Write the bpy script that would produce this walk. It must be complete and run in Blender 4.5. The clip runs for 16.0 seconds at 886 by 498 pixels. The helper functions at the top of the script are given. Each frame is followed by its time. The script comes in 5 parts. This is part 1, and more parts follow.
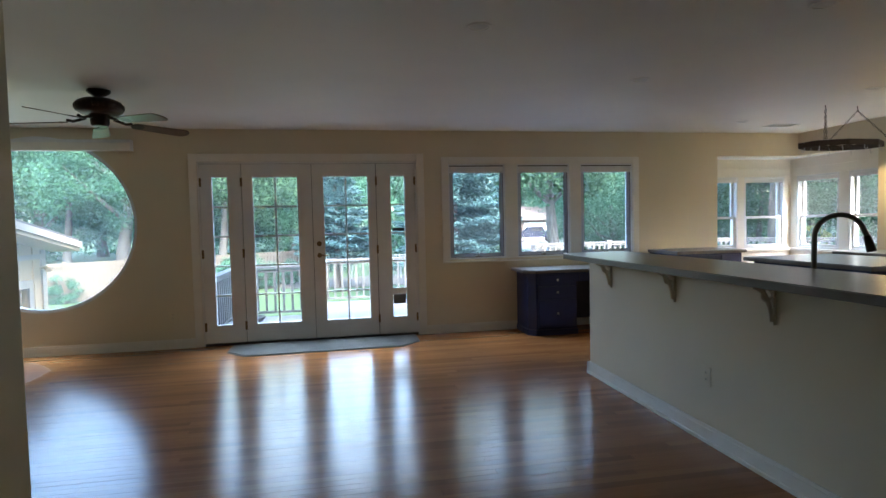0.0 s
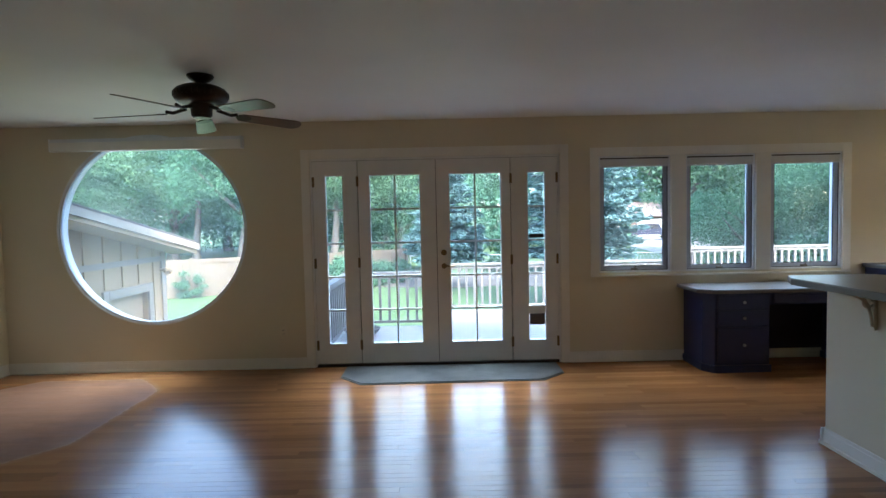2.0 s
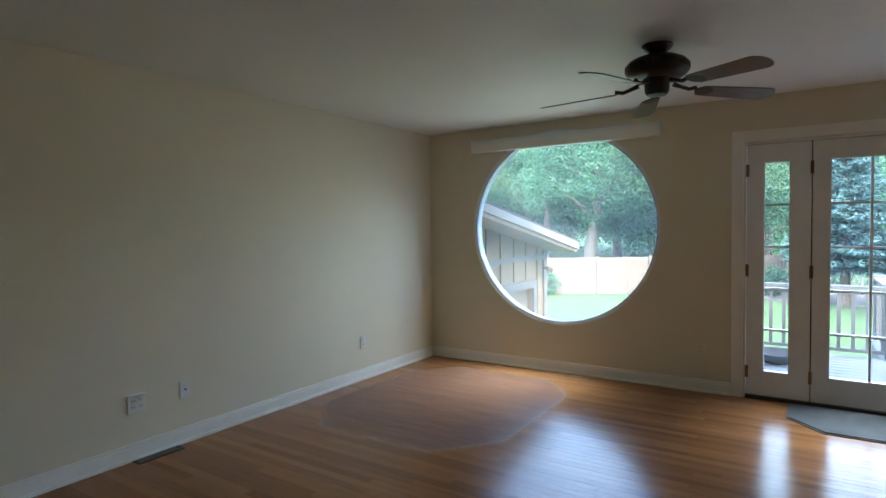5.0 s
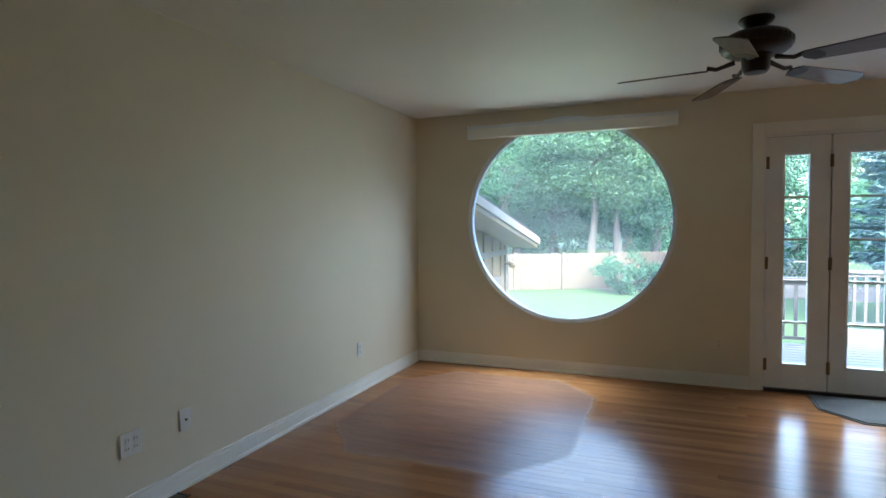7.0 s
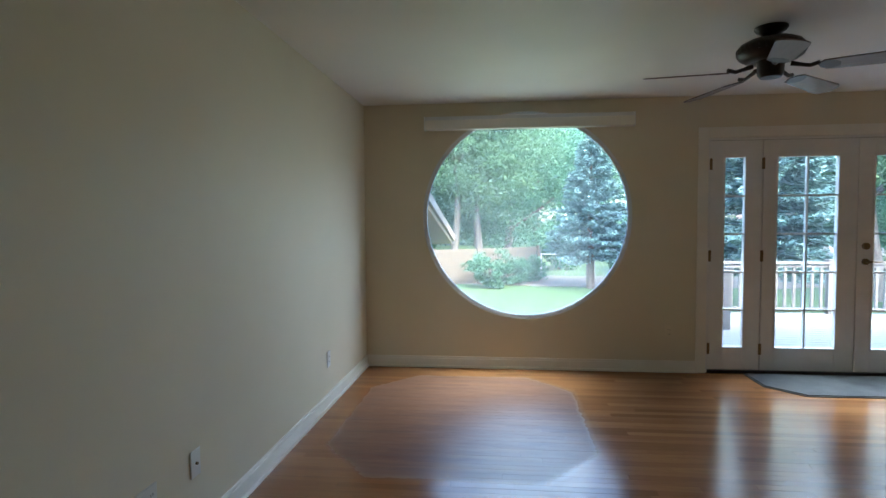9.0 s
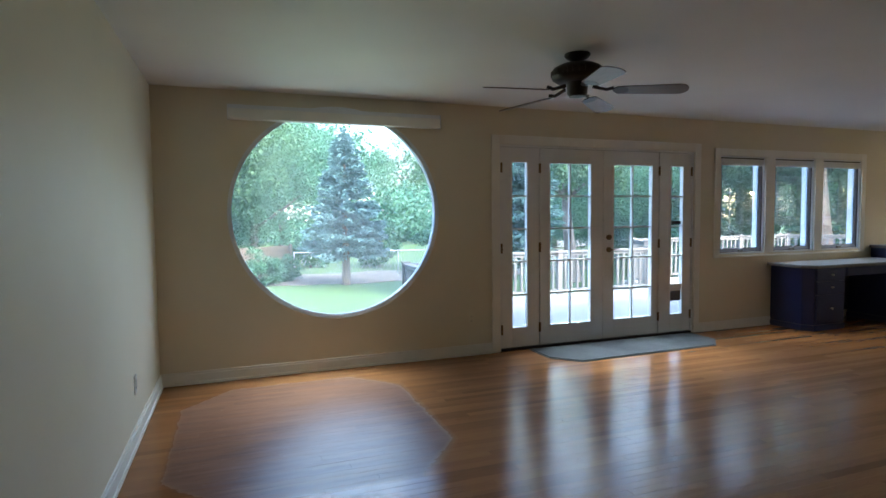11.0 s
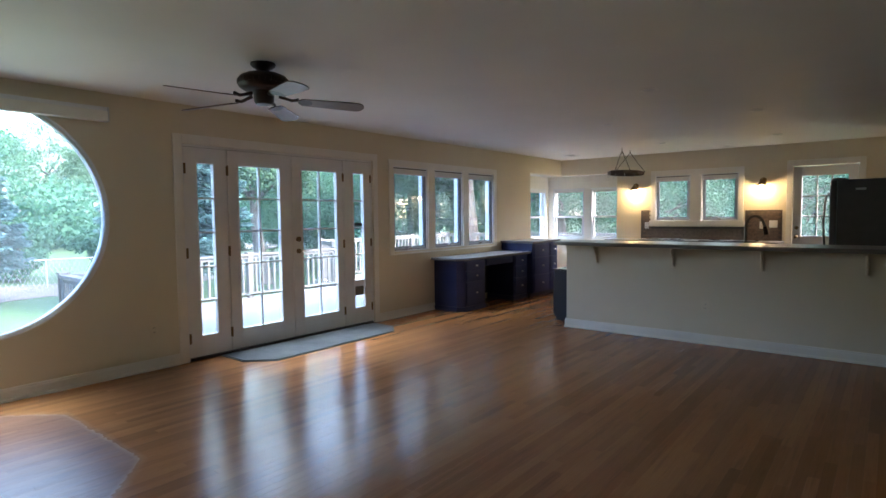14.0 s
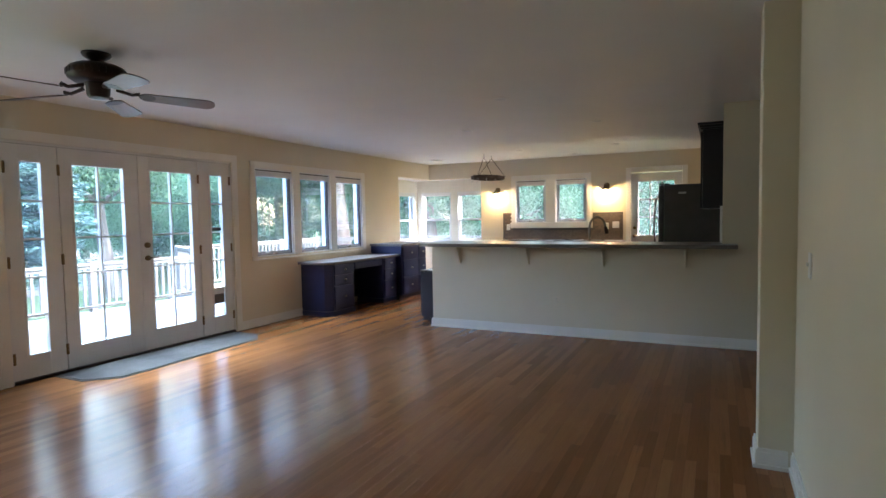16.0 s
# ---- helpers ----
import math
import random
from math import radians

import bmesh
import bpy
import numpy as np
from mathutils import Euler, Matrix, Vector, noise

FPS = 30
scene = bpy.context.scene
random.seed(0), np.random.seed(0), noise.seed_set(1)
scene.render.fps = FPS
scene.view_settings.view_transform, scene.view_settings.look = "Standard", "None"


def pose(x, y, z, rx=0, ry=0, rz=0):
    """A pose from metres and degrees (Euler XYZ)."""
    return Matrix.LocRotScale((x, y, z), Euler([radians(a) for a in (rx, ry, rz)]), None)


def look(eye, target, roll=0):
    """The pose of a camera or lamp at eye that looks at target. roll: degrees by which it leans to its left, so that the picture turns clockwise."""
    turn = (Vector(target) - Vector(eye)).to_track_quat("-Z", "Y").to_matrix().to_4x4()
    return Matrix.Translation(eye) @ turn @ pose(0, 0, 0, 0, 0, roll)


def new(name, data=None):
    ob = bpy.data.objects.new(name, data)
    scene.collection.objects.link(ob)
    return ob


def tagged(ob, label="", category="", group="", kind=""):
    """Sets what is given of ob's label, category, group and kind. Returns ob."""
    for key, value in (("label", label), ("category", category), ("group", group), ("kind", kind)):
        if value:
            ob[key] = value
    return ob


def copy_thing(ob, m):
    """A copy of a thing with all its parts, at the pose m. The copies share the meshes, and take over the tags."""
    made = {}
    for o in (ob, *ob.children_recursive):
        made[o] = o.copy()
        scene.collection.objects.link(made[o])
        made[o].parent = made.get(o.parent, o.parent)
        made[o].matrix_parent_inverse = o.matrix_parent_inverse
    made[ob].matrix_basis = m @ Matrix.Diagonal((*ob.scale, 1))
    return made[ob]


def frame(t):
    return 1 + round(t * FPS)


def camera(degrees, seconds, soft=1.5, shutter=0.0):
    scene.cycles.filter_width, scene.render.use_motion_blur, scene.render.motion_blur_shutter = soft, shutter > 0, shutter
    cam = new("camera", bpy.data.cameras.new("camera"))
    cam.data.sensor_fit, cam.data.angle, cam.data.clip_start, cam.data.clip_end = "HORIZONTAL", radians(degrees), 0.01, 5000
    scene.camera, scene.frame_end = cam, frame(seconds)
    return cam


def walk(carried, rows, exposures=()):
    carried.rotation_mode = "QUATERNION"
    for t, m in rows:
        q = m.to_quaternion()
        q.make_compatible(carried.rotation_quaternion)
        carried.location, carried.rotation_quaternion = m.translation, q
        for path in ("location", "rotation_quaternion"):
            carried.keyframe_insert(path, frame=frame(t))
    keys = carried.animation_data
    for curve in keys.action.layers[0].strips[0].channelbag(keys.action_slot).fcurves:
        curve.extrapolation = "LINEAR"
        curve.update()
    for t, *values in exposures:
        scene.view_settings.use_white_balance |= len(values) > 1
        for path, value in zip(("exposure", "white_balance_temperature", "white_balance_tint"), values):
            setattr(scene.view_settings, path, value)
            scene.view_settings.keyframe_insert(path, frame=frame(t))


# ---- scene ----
cam = camera(76.7, 16.0)
EXPOSURE, KELVIN, TINT = 4.5, 6080, 12
PATH = [
    (0, (0.002, -0.083, 1.352), (0.366, 1.881, 1.257), -1.3),
    (0.5, (-0.042, 0.219, 1.404), (0.326, 2.181, 1.298), -1.15),
    (1, (-0.098, 0.502, 1.422), (0.262, 2.465, 1.309), -1.1),
    (1.5, (-0.159, 0.778, 1.438), (0.085, 2.758, 1.332), -1.25),
    (2, (-0.239, 1.022, 1.455), (-0.237, 3.018, 1.353), -1.24),
    (2.5, (-0.333, 1.234, 1.463), (-0.668, 3.204, 1.383), -1.38),
    (3, (-0.41, 1.345, 1.485), (-1.182, 3.188, 1.403), -1.4),
    (3.5, (-0.495, 1.437, 1.471), (-1.604, 3.1, 1.394), -1.0),
    (4, (-0.645, 1.456, 1.457), (-1.84, 3.058, 1.379), -0.9),
    (6.5, (-1.961, 1.381, 1.395), (-2.762, 3.212, 1.314), -0.5),
    (7, (-2.247, 1.409, 1.385), (-2.996, 3.262, 1.298), -0.5),
    (7.5, (-2.524, 1.437, 1.38), (-3.207, 3.315, 1.292), -0.4),
    (8, (-2.805, 1.421, 1.387), (-3.376, 3.335, 1.292), -0.3),
    (10.5, (-3.893, 1.456, 1.363), (-3.43, 3.398, 1.257), -0.7),
    (11, (-4.01, 1.546, 1.378), (-3.319, 3.42, 1.262), -0.6),
    (11.5, (-4.122, 1.53, 1.374), (-3.167, 3.283, 1.255), -0.4),
    (12, (-4.16, 1.494, 1.372), (-3.007, 3.124, 1.254), -0.4),
    (12.5, (-4.162, 1.465, 1.372), (-2.879, 2.995, 1.252), -0.4),
    (13, (-4.164, 1.443, 1.369), (-2.775, 2.877, 1.251), -0.5),
    (13.5, (-4.155, 1.408, 1.383), (-2.679, 2.752, 1.262), -0.6),
    (14, (-4.148, 1.366, 1.393), (-2.591, 2.616, 1.271), -0.6),
    (14.5, (-4.15, 1.328, 1.391), (-2.519, 2.479, 1.271), -0.6),
    (15, (-4.151, 1.301, 1.381), (-2.456, 2.355, 1.263), -0.8),
    (15.5, (-4.147, 1.262, 1.377), (-2.399, 2.227, 1.262), -0.9),
    (16, (-4.14, 1.246, 1.37), (-2.346, 2.123, 1.258), -1.0),
]
walk(cam, [(t, look(eye, target, roll)) for t, eye, target, roll in PATH], [
    (0.0, EXPOSURE + 0.1, KELVIN, TINT), (3.2, EXPOSURE + 0.02, KELVIN, TINT), (4.2, EXPOSURE + 0.18, KELVIN, TINT), (8.4, EXPOSURE + 0.18, KELVIN, TINT),
    (10.6, EXPOSURE, KELVIN, TINT), (12.5, EXPOSURE + 0.04, KELVIN, TINT), (14.0, EXPOSURE + 0.28, KELVIN, TINT + 4), (15.0, EXPOSURE + 0.78, KELVIN, TINT + 5), (16.0, EXPOSURE + 0.84, KELVIN, TINT + 5)])

# ---- world, sun, exposure ----
world = bpy.data.worlds.new("world")
scene.world = world
world.use_nodes = True
wn = world.node_tree
sky = wn.nodes.new("ShaderNodeTexSky")
sky.sky_type = "NISHITA"
sky.sun_disc = False
sky.sun_elevation, sky.sun_rotation = radians(38), radians(150)
sky.air_density, sky.dust_density = 1.0, 2.5
wn.nodes["Background"].inputs["Strength"].default_value = 0.105
wn.links.new(sky.outputs[0], wn.nodes["Background"].inputs["Color"])
sun_data = bpy.data.lights.new("sun", "SUN")
sun_data.energy, sun_data.angle, sun_data.color = 0.5, radians(18), (1.0, 0.95, 0.88)
sun = new("sun", sun_data)
sun.matrix_world = look((20, -30, 40), (0, 12, 0))


# ---- materials ----
class Nodes:
    """A small wrapper for node materials."""

    def __init__(self, name):
        self.mat = bpy.data.materials.new(name)
        self.mat.use_nodes = True
        self.tree = self.mat.node_tree
        self.bsdf = self.tree.nodes["Principled BSDF"]

    def add(self, kind, **values):
        node = self.tree.nodes.new(kind)
        for key, value in values.items():
            node.inputs[key.replace("_", " ")].default_value = value
        return node

    def link(self, out, into):
        self.tree.links.new(out, into)

    def math(self, op, a, b=None):
        node = self.tree.nodes.new("ShaderNodeMath")
        node.operation = op
        for n, v in enumerate((a, b)):
            if v is None:
                continue
            if isinstance(v, (int, float)):
                node.inputs[n].default_value = v
            else:
                self.link(v, node.inputs[n])
        return node.outputs[0]

    def place(self, scale=(1, 1, 1), local=False):
        if local:
            out = self.tree.nodes.new("ShaderNodeTexCoord").outputs["Object"]
        else:
            out = self.tree.nodes.new("ShaderNodeNewGeometry").outputs["Position"]
        m = self.tree.nodes.new("ShaderNodeMapping")
        m.inputs["Scale"].default_value = scale
        self.link(out, m.inputs["Vector"])
        return m.outputs[0]

    def noise(self, vec, scale, detail=4.0, rough=0.55):
        n = self.add("ShaderNodeTexNoise", Scale=scale, Detail=detail, Roughness=rough)
        self.link(vec, n.inputs["Vector"])
        return n.outputs["Fac"]

    def ramp(self, fac, stops):
        r = self.tree.nodes.new("ShaderNodeValToRGB")
        el = r.color_ramp.elements
        while len(el) < len(stops):
            el.new(0.5)
        for e, (p, c) in zip(el, stops):
            e.position, e.color = p, (*c, 1)
        self.link(fac, r.inputs[0])
        return r.outputs[0]

    def mix(self, fac, a, b, blend="MIX"):
        m = self.tree.nodes.new("ShaderNodeMix")
        m.data_type, m.blend_type = "RGBA", blend
        for v, i in ((fac, 0), (a, 6), (b, 7)):
            if isinstance(v, (int, float)):
                m.inputs[i].default_value = v
            elif isinstance(v, tuple):
                m.inputs[i].default_value = (*v, 1)
            else:
                self.link(v, m.inputs[i])
        return m.outputs[2]

    def random(self):
        a = self.tree.nodes.new("ShaderNodeObjectInfo").outputs["Random"]
        b = self.tree.nodes.new("ShaderNodeNewGeometry").outputs["Random Per Island"]
        return self.math("FRACT", self.math("ADD", a, b))

    def bump(self, height, strength, distance):
        b = self.add("ShaderNodeBump", Strength=strength, Distance=distance)
        self.link(height, b.inputs["Height"])
        self.link(b.outputs[0], self.bsdf.inputs["Normal"])

    def base(self, v):
        if isinstance(v, tuple):
            self.bsdf.inputs["Base Color"].default_value = (*v, 1)
        else:
            self.link(v, self.bsdf.inputs["Base Color"])

    def rough(self, v):
        if isinstance(v, (int, float)):
            self.bsdf.inputs["Roughness"].default_value = v
        else:
            self.link(v, self.bsdf.inputs["Roughness"])


def plain(name, color, rough=0.5, metal=0.0, vary=0.12, scale=6.0, fine=120.0, bump=0.08, coat=0.0):
    """Paint, plastic or metal with faint blotches at two scales and fine relief."""
    n = Nodes(name)
    vec = n.place()
    big, small = n.noise(vec, scale), n.noise(vec, fine, 2.0)
    f = n.math("ADD", n.math("MULTIPLY", big, 0.7), n.math("MULTIPLY", small, 0.3))
    lo, hi = tuple(c * (1 - vary) for c in color), tuple(min(1, c * (1 + vary)) for c in color)
    n.base(n.ramp(f, [(0.3, lo), (0.7, hi)]))
    n.rough(n.math("ADD", rough - 0.06, n.math("MULTIPLY", big, 0.12)))
    n.bsdf.inputs["Metallic"].default_value = metal
    n.bsdf.inputs["Coat Weight"].default_value = coat
    n.bump(small, bump, 0.002)
    return n.mat


def wall_paint(name, color):
    n = Nodes(name)
    vec = n.place()
    big, roll = n.noise(vec, 1.3, 3), n.noise(vec, 260.0, 3)
    n.base(n.ramp(big, [(0.3, tuple(c * 0.95 for c in color)), (0.7, color)]))
    n.rough(0.62)
    n.bump(roll, 0.12, 0.0015)
    return n.mat


def floor_wood():
    """Oak strips, each with its own tone and grain; a worn, unfaded eight-sided patch where a rug lay."""
    n = Nodes("oak_floor")
    rnd = n.random()
    pos = n.place()
    shift = n.tree.nodes.new("ShaderNodeCombineXYZ")
    n.link(n.math("MULTIPLY", rnd, 37.0), shift.inputs[0])
    n.link(n.math("MULTIPLY", rnd, 11.0), shift.inputs[1])
    moved = n.tree.nodes.new("ShaderNodeVectorMath")
    n.link(pos, moved.inputs[0])
    n.link(shift.outputs[0], moved.inputs[1])
    grainmap = n.tree.nodes.new("ShaderNodeMapping")
    grainmap.inputs["Scale"].default_value = (1.6, 38, 1)
    n.link(moved.outputs[0], grainmap.inputs[0])
    grain = n.noise(grainmap.outputs[0], 3.0, 6, 0.65)
    tone = n.ramp(rnd, [(0.0, (0.225, 0.082, 0.03)), (0.3, (0.31, 0.125, 0.046)), (0.75, (0.395, 0.178, 0.068)), (1.0, (0.28, 0.105, 0.037))])
    dark = n.mix(1.0, tone, (0.6, 0.52, 0.46), "MULTIPLY")
    color = n.mix(n.math("MULTIPLY", grain, 1.1), dark, tone)
    wear = n.noise(pos, 0.9, 4)
    color = n.mix(n.math("MULTIPLY", wear, 0.3), color, (0.36, 0.19, 0.08))
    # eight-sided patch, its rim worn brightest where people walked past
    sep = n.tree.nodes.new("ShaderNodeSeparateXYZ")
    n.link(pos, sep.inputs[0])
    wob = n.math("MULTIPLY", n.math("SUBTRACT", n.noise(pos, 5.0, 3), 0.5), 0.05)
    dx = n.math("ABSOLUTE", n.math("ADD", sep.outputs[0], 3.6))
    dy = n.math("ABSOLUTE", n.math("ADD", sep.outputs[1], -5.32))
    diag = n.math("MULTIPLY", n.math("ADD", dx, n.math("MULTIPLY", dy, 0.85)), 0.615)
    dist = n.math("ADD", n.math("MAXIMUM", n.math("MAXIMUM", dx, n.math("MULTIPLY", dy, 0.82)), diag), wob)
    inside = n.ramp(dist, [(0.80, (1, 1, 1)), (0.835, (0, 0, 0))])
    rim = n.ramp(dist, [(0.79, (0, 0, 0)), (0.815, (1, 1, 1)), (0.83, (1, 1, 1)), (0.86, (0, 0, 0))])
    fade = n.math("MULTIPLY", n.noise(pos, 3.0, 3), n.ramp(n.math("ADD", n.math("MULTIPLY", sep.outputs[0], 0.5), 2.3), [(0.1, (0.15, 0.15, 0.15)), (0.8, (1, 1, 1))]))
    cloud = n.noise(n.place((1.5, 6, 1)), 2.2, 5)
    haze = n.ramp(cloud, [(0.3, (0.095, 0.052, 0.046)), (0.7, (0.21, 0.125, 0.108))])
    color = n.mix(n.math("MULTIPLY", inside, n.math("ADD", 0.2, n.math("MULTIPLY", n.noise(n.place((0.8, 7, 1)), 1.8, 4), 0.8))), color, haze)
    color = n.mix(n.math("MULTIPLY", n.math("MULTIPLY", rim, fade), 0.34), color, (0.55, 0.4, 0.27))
    streak = n.ramp(n.noise(n.place((0.7, 11, 1)), 2.4, 5, 0.6), [(0.54, (0, 0, 0)), (0.68, (1, 1, 1))])
    color = n.mix(n.math("MULTIPLY", streak, 0.26), color, (0.1, 0.045, 0.022))
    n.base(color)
    scuff = n.noise(n.place((3, 9, 1)), 4.0, 5)
    r = n.math("ADD", 0.10, n.math("MULTIPLY", scuff, 0.2))
    n.rough(n.math("ADD", r, n.math("MULTIPLY", inside, 0.14)))
    n.bsdf.inputs["Specular IOR Level"].default_value = 0.19
    wave = n.noise(n.place((2.2, 9, 1)), 2.0, 2)
    h = n.math("ADD", n.math("MULTIPLY", wave, 1.0), n.math("MULTIPLY", grain, 0.08))
    n.bump(h, 0.2, 0.006)
    return n.mat


def wood(name, light, dark, scale=(2, 30, 30), rough=0.5, local=True):
    n = Nodes(name)
    vec = n.place(scale, local)
    g = n.noise(vec, 2.0, 6, 0.6)
    b = n.noise(n.place((1, 1, 1), local), 3.0, 3)
    c = n.ramp(g, [(0.3, dark), (0.7, light)])
    rnd = n.random()
    c = n.mix(n.math("MULTIPLY", rnd, 0.35), c, tuple(x * 0.75 for x in light))
    n.base(n.mix(n.math("MULTIPLY", b, 0.3), c, dark))
    n.rough(rough)
    n.bump(g, 0.15, 0.003)
    return n.mat


def glass(name, tint=(0.97, 0.99, 0.985), gloss=0.22, dust_glare=0.024):
    """Thin pane whose pale film paints veiling glare, besides dust, over what is behind it, and a faint reflection that
    grows at a slant.
    """
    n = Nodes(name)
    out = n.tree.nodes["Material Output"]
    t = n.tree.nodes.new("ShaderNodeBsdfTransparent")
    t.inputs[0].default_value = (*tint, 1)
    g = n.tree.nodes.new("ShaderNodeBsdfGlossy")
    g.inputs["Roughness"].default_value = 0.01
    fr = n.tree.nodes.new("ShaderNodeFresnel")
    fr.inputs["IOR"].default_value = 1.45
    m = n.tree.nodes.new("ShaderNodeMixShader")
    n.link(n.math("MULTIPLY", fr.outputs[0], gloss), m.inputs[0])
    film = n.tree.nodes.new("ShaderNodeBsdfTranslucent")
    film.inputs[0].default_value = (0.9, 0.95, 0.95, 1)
    veiled = n.tree.nodes.new("ShaderNodeMixShader")
    n.link(n.math("MULTIPLY", n.math("ADD", 0.6, n.math("MULTIPLY", n.noise(n.place(), 3.0, 4), 0.8)), dust_glare), veiled.inputs[0])
    n.link(t.outputs[0], veiled.inputs[1])
    n.link(film.outputs[0], veiled.inputs[2])
    n.link(veiled.outputs[0], m.inputs[1])
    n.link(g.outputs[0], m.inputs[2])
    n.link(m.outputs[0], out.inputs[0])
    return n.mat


def leaf(name, a, b, c, trans=0.4):
    n = Nodes(name)
    rnd = n.random()
    big = n.noise(n.place(), 0.5, 3)
    col = n.ramp(rnd, [(0.0, a), (0.5, b), (1.0, c)])
    n.base(n.mix(n.math("MULTIPLY", big, 0.45), col, tuple(x * 0.6 for x in a)))
    n.rough(0.6)
    n.bsdf.inputs["Specular IOR Level"].default_value = 0.3
    out = n.tree.nodes["Material Output"]
    tr = n.tree.nodes.new("ShaderNodeBsdfTranslucent")
    n.link(col, tr.inputs[0])
    m = n.tree.nodes.new("ShaderNodeMixShader")
    m.inputs[0].default_value = trans
    n.link(n.bsdf.outputs[0], m.inputs[1])
    n.link(tr.outputs[0], m.inputs[2])
    n.link(m.outputs[0], out.inputs[0])
    return n.mat


def bark(name, light, dark):
    n = Nodes(name)
    vec = n.place((7, 7, 1.2))
    g = n.noise(vec, 2.0, 6, 0.7)
    n.base(n.ramp(g, [(0.35, dark), (0.65, light)]))
    n.rough(0.9)
    n.bump(g, 0.8, 0.03)
    return n.mat


def ground_mat(name, stops, scale, fine, bump=0.4, dist=0.03):
    n = Nodes(name)
    vec = n.place()
    big, small = n.noise(vec, scale, 4), n.noise(vec, fine, 5, 0.7)
    f = n.math("ADD", n.math("MULTIPLY", big, 0.55), n.math("MULTIPLY", small, 0.45))
    n.base(n.ramp(f, stops))
    n.rough(0.9)
    n.bump(small, bump, dist)
    return n.mat


def glow(name, color, power):
    n = Nodes(name)
    n.base(color)
    n.bsdf.inputs["Emission Color"].default_value = (*color, 1)
    n.bsdf.inputs["Emission Strength"].default_value = power
    return n.mat


CREAM = wall_paint("cream_wall_paint", (0.70, 0.63, 0.48))
CEIL = wall_paint("white_ceiling_paint", (0.78, 0.76, 0.73))
TRIM = plain("ivory_trim_paint", (0.78, 0.755, 0.69), 0.38, vary=0.04)
DOORW = plain("white_door_paint", (0.74, 0.74, 0.73), 0.4, vary=0.05)
VINYL = plain("white_vinyl", (0.72, 0.74, 0.76), 0.35, vary=0.03)
# white sash with the sky's blue light mixed into its base colour
SKYLIT_SASH = plain("skylit_sash", (0.45, 0.51, 0.61), 0.4, vary=0.06)
SHADE = plain("white_shade_fabric", (0.72, 0.73, 0.74), 0.8, vary=0.05, fine=400)
OAK = floor_wood()
SUB = plain("brown_floor_gap", (0.11, 0.05, 0.02), 0.9)
NAVY = plain("navy_cabinet_paint", (0.013, 0.02, 0.082), 0.46, vary=0.2, coat=0.04)
NAVYD = plain("dark_navy_paint", (0.007, 0.008, 0.017), 0.4, vary=0.2)
LAMIN = plain("grey_laminate", (0.13, 0.126, 0.134), 0.3, vary=0.18, scale=40, fine=300)
LAMED = plain("dark_laminate_edge", (0.14, 0.125, 0.115), 0.4, vary=0.15)
MATF = plain("grey_mat_carpet", (0.072, 0.073, 0.078), 0.95, vary=0.4, scale=5, fine=380, bump=0.5)
RUBBER = plain("dark_rubber", (0.06, 0.055, 0.055), 0.8)
BRONZE = plain("oiled_bronze", (0.035, 0.024, 0.02), 0.38, 0.6, vary=0.3)
BLADE = wood("brown_blade_wood", (0.17, 0.11, 0.085), (0.09, 0.055, 0.045), (3, 30, 30), 0.36)
IRON = plain("rusty_wrought_iron", (0.06, 0.042, 0.035), 0.65, 0.5, vary=0.35)
STEEL = plain("brushed_steel", (0.55, 0.55, 0.54), 0.3, 1.0, vary=0.1)
NICKEL = plain("dark_brushed_nickel", (0.18, 0.165, 0.15), 0.3, 1.0, vary=0.15)
BRASS = plain("aged_brass", (0.2, 0.14, 0.075), 0.35, 1.0, vary=0.2)
BLACKG = plain("black_appliance", (0.018, 0.017, 0.018), 0.28, vary=0.2)
DARKST = plain("black_stainless", (0.085, 0.08, 0.077), 0.42, 0.4, vary=0.15)
PLATE = plain("white_plastic_plate", (0.7, 0.69, 0.66), 0.35, vary=0.03)
SLOT = plain("dark_slot", (0.03, 0.03, 0.03), 0.7)
# pale film in both panes paints veiling glare; the round one's is also dust
GLASS = glass("window_glass", dust_glare=0.018)
DUSTY_HAZY = glass("dusty_hazy_glass", dust_glare=0.036)
CREAMB = plain("cream_bracket_paint", (0.70, 0.63, 0.48), 0.5, vary=0.06)
GROUT = plain("dark_grout", (0.12, 0.1, 0.085), 0.9)
SIDING = plain("beige_siding_paint", (0.44, 0.31, 0.18), 0.7, vary=0.08, scale=3)
FASCIA = plain("tan_fascia_paint", (0.34, 0.28, 0.21), 0.65, vary=0.08, scale=3)
ROOFM = ground_mat("asphalt_shingle", [(0.3, (0.05, 0.045, 0.04)), (0.7, (0.11, 0.1, 0.09))], 3, 60)
DECK = wood("weathered_deck_board", (0.31, 0.303, 0.293), (0.22, 0.215, 0.208), (1.5, 25, 25), 0.8)
RAILW = wood("weathered_rail_wood", (0.155, 0.151, 0.144), (0.1, 0.097, 0.092), (8, 8, 2), 0.7)
FENCEW = wood("tan_fence_board", (0.105, 0.09, 0.066), (0.05, 0.042, 0.032), (20, 20, 2), 0.85)
LAWN = ground_mat("lawn_grass", [(0.3, (0.027, 0.066, 0.016)), (0.55, (0.04, 0.088, 0.023)), (0.75, (0.055, 0.108, 0.032))], 0.35, 22)
SOIL = ground_mat("dry_soil", [(0.3, (0.10, 0.085, 0.068)), (0.7, (0.17, 0.145, 0.118))], 1.2, 30)
CONCR = ground_mat("pale_concrete", [(0.3, (0.14, 0.137, 0.132)), (0.7, (0.2, 0.195, 0.187))], 0.6, 25, 0.2)
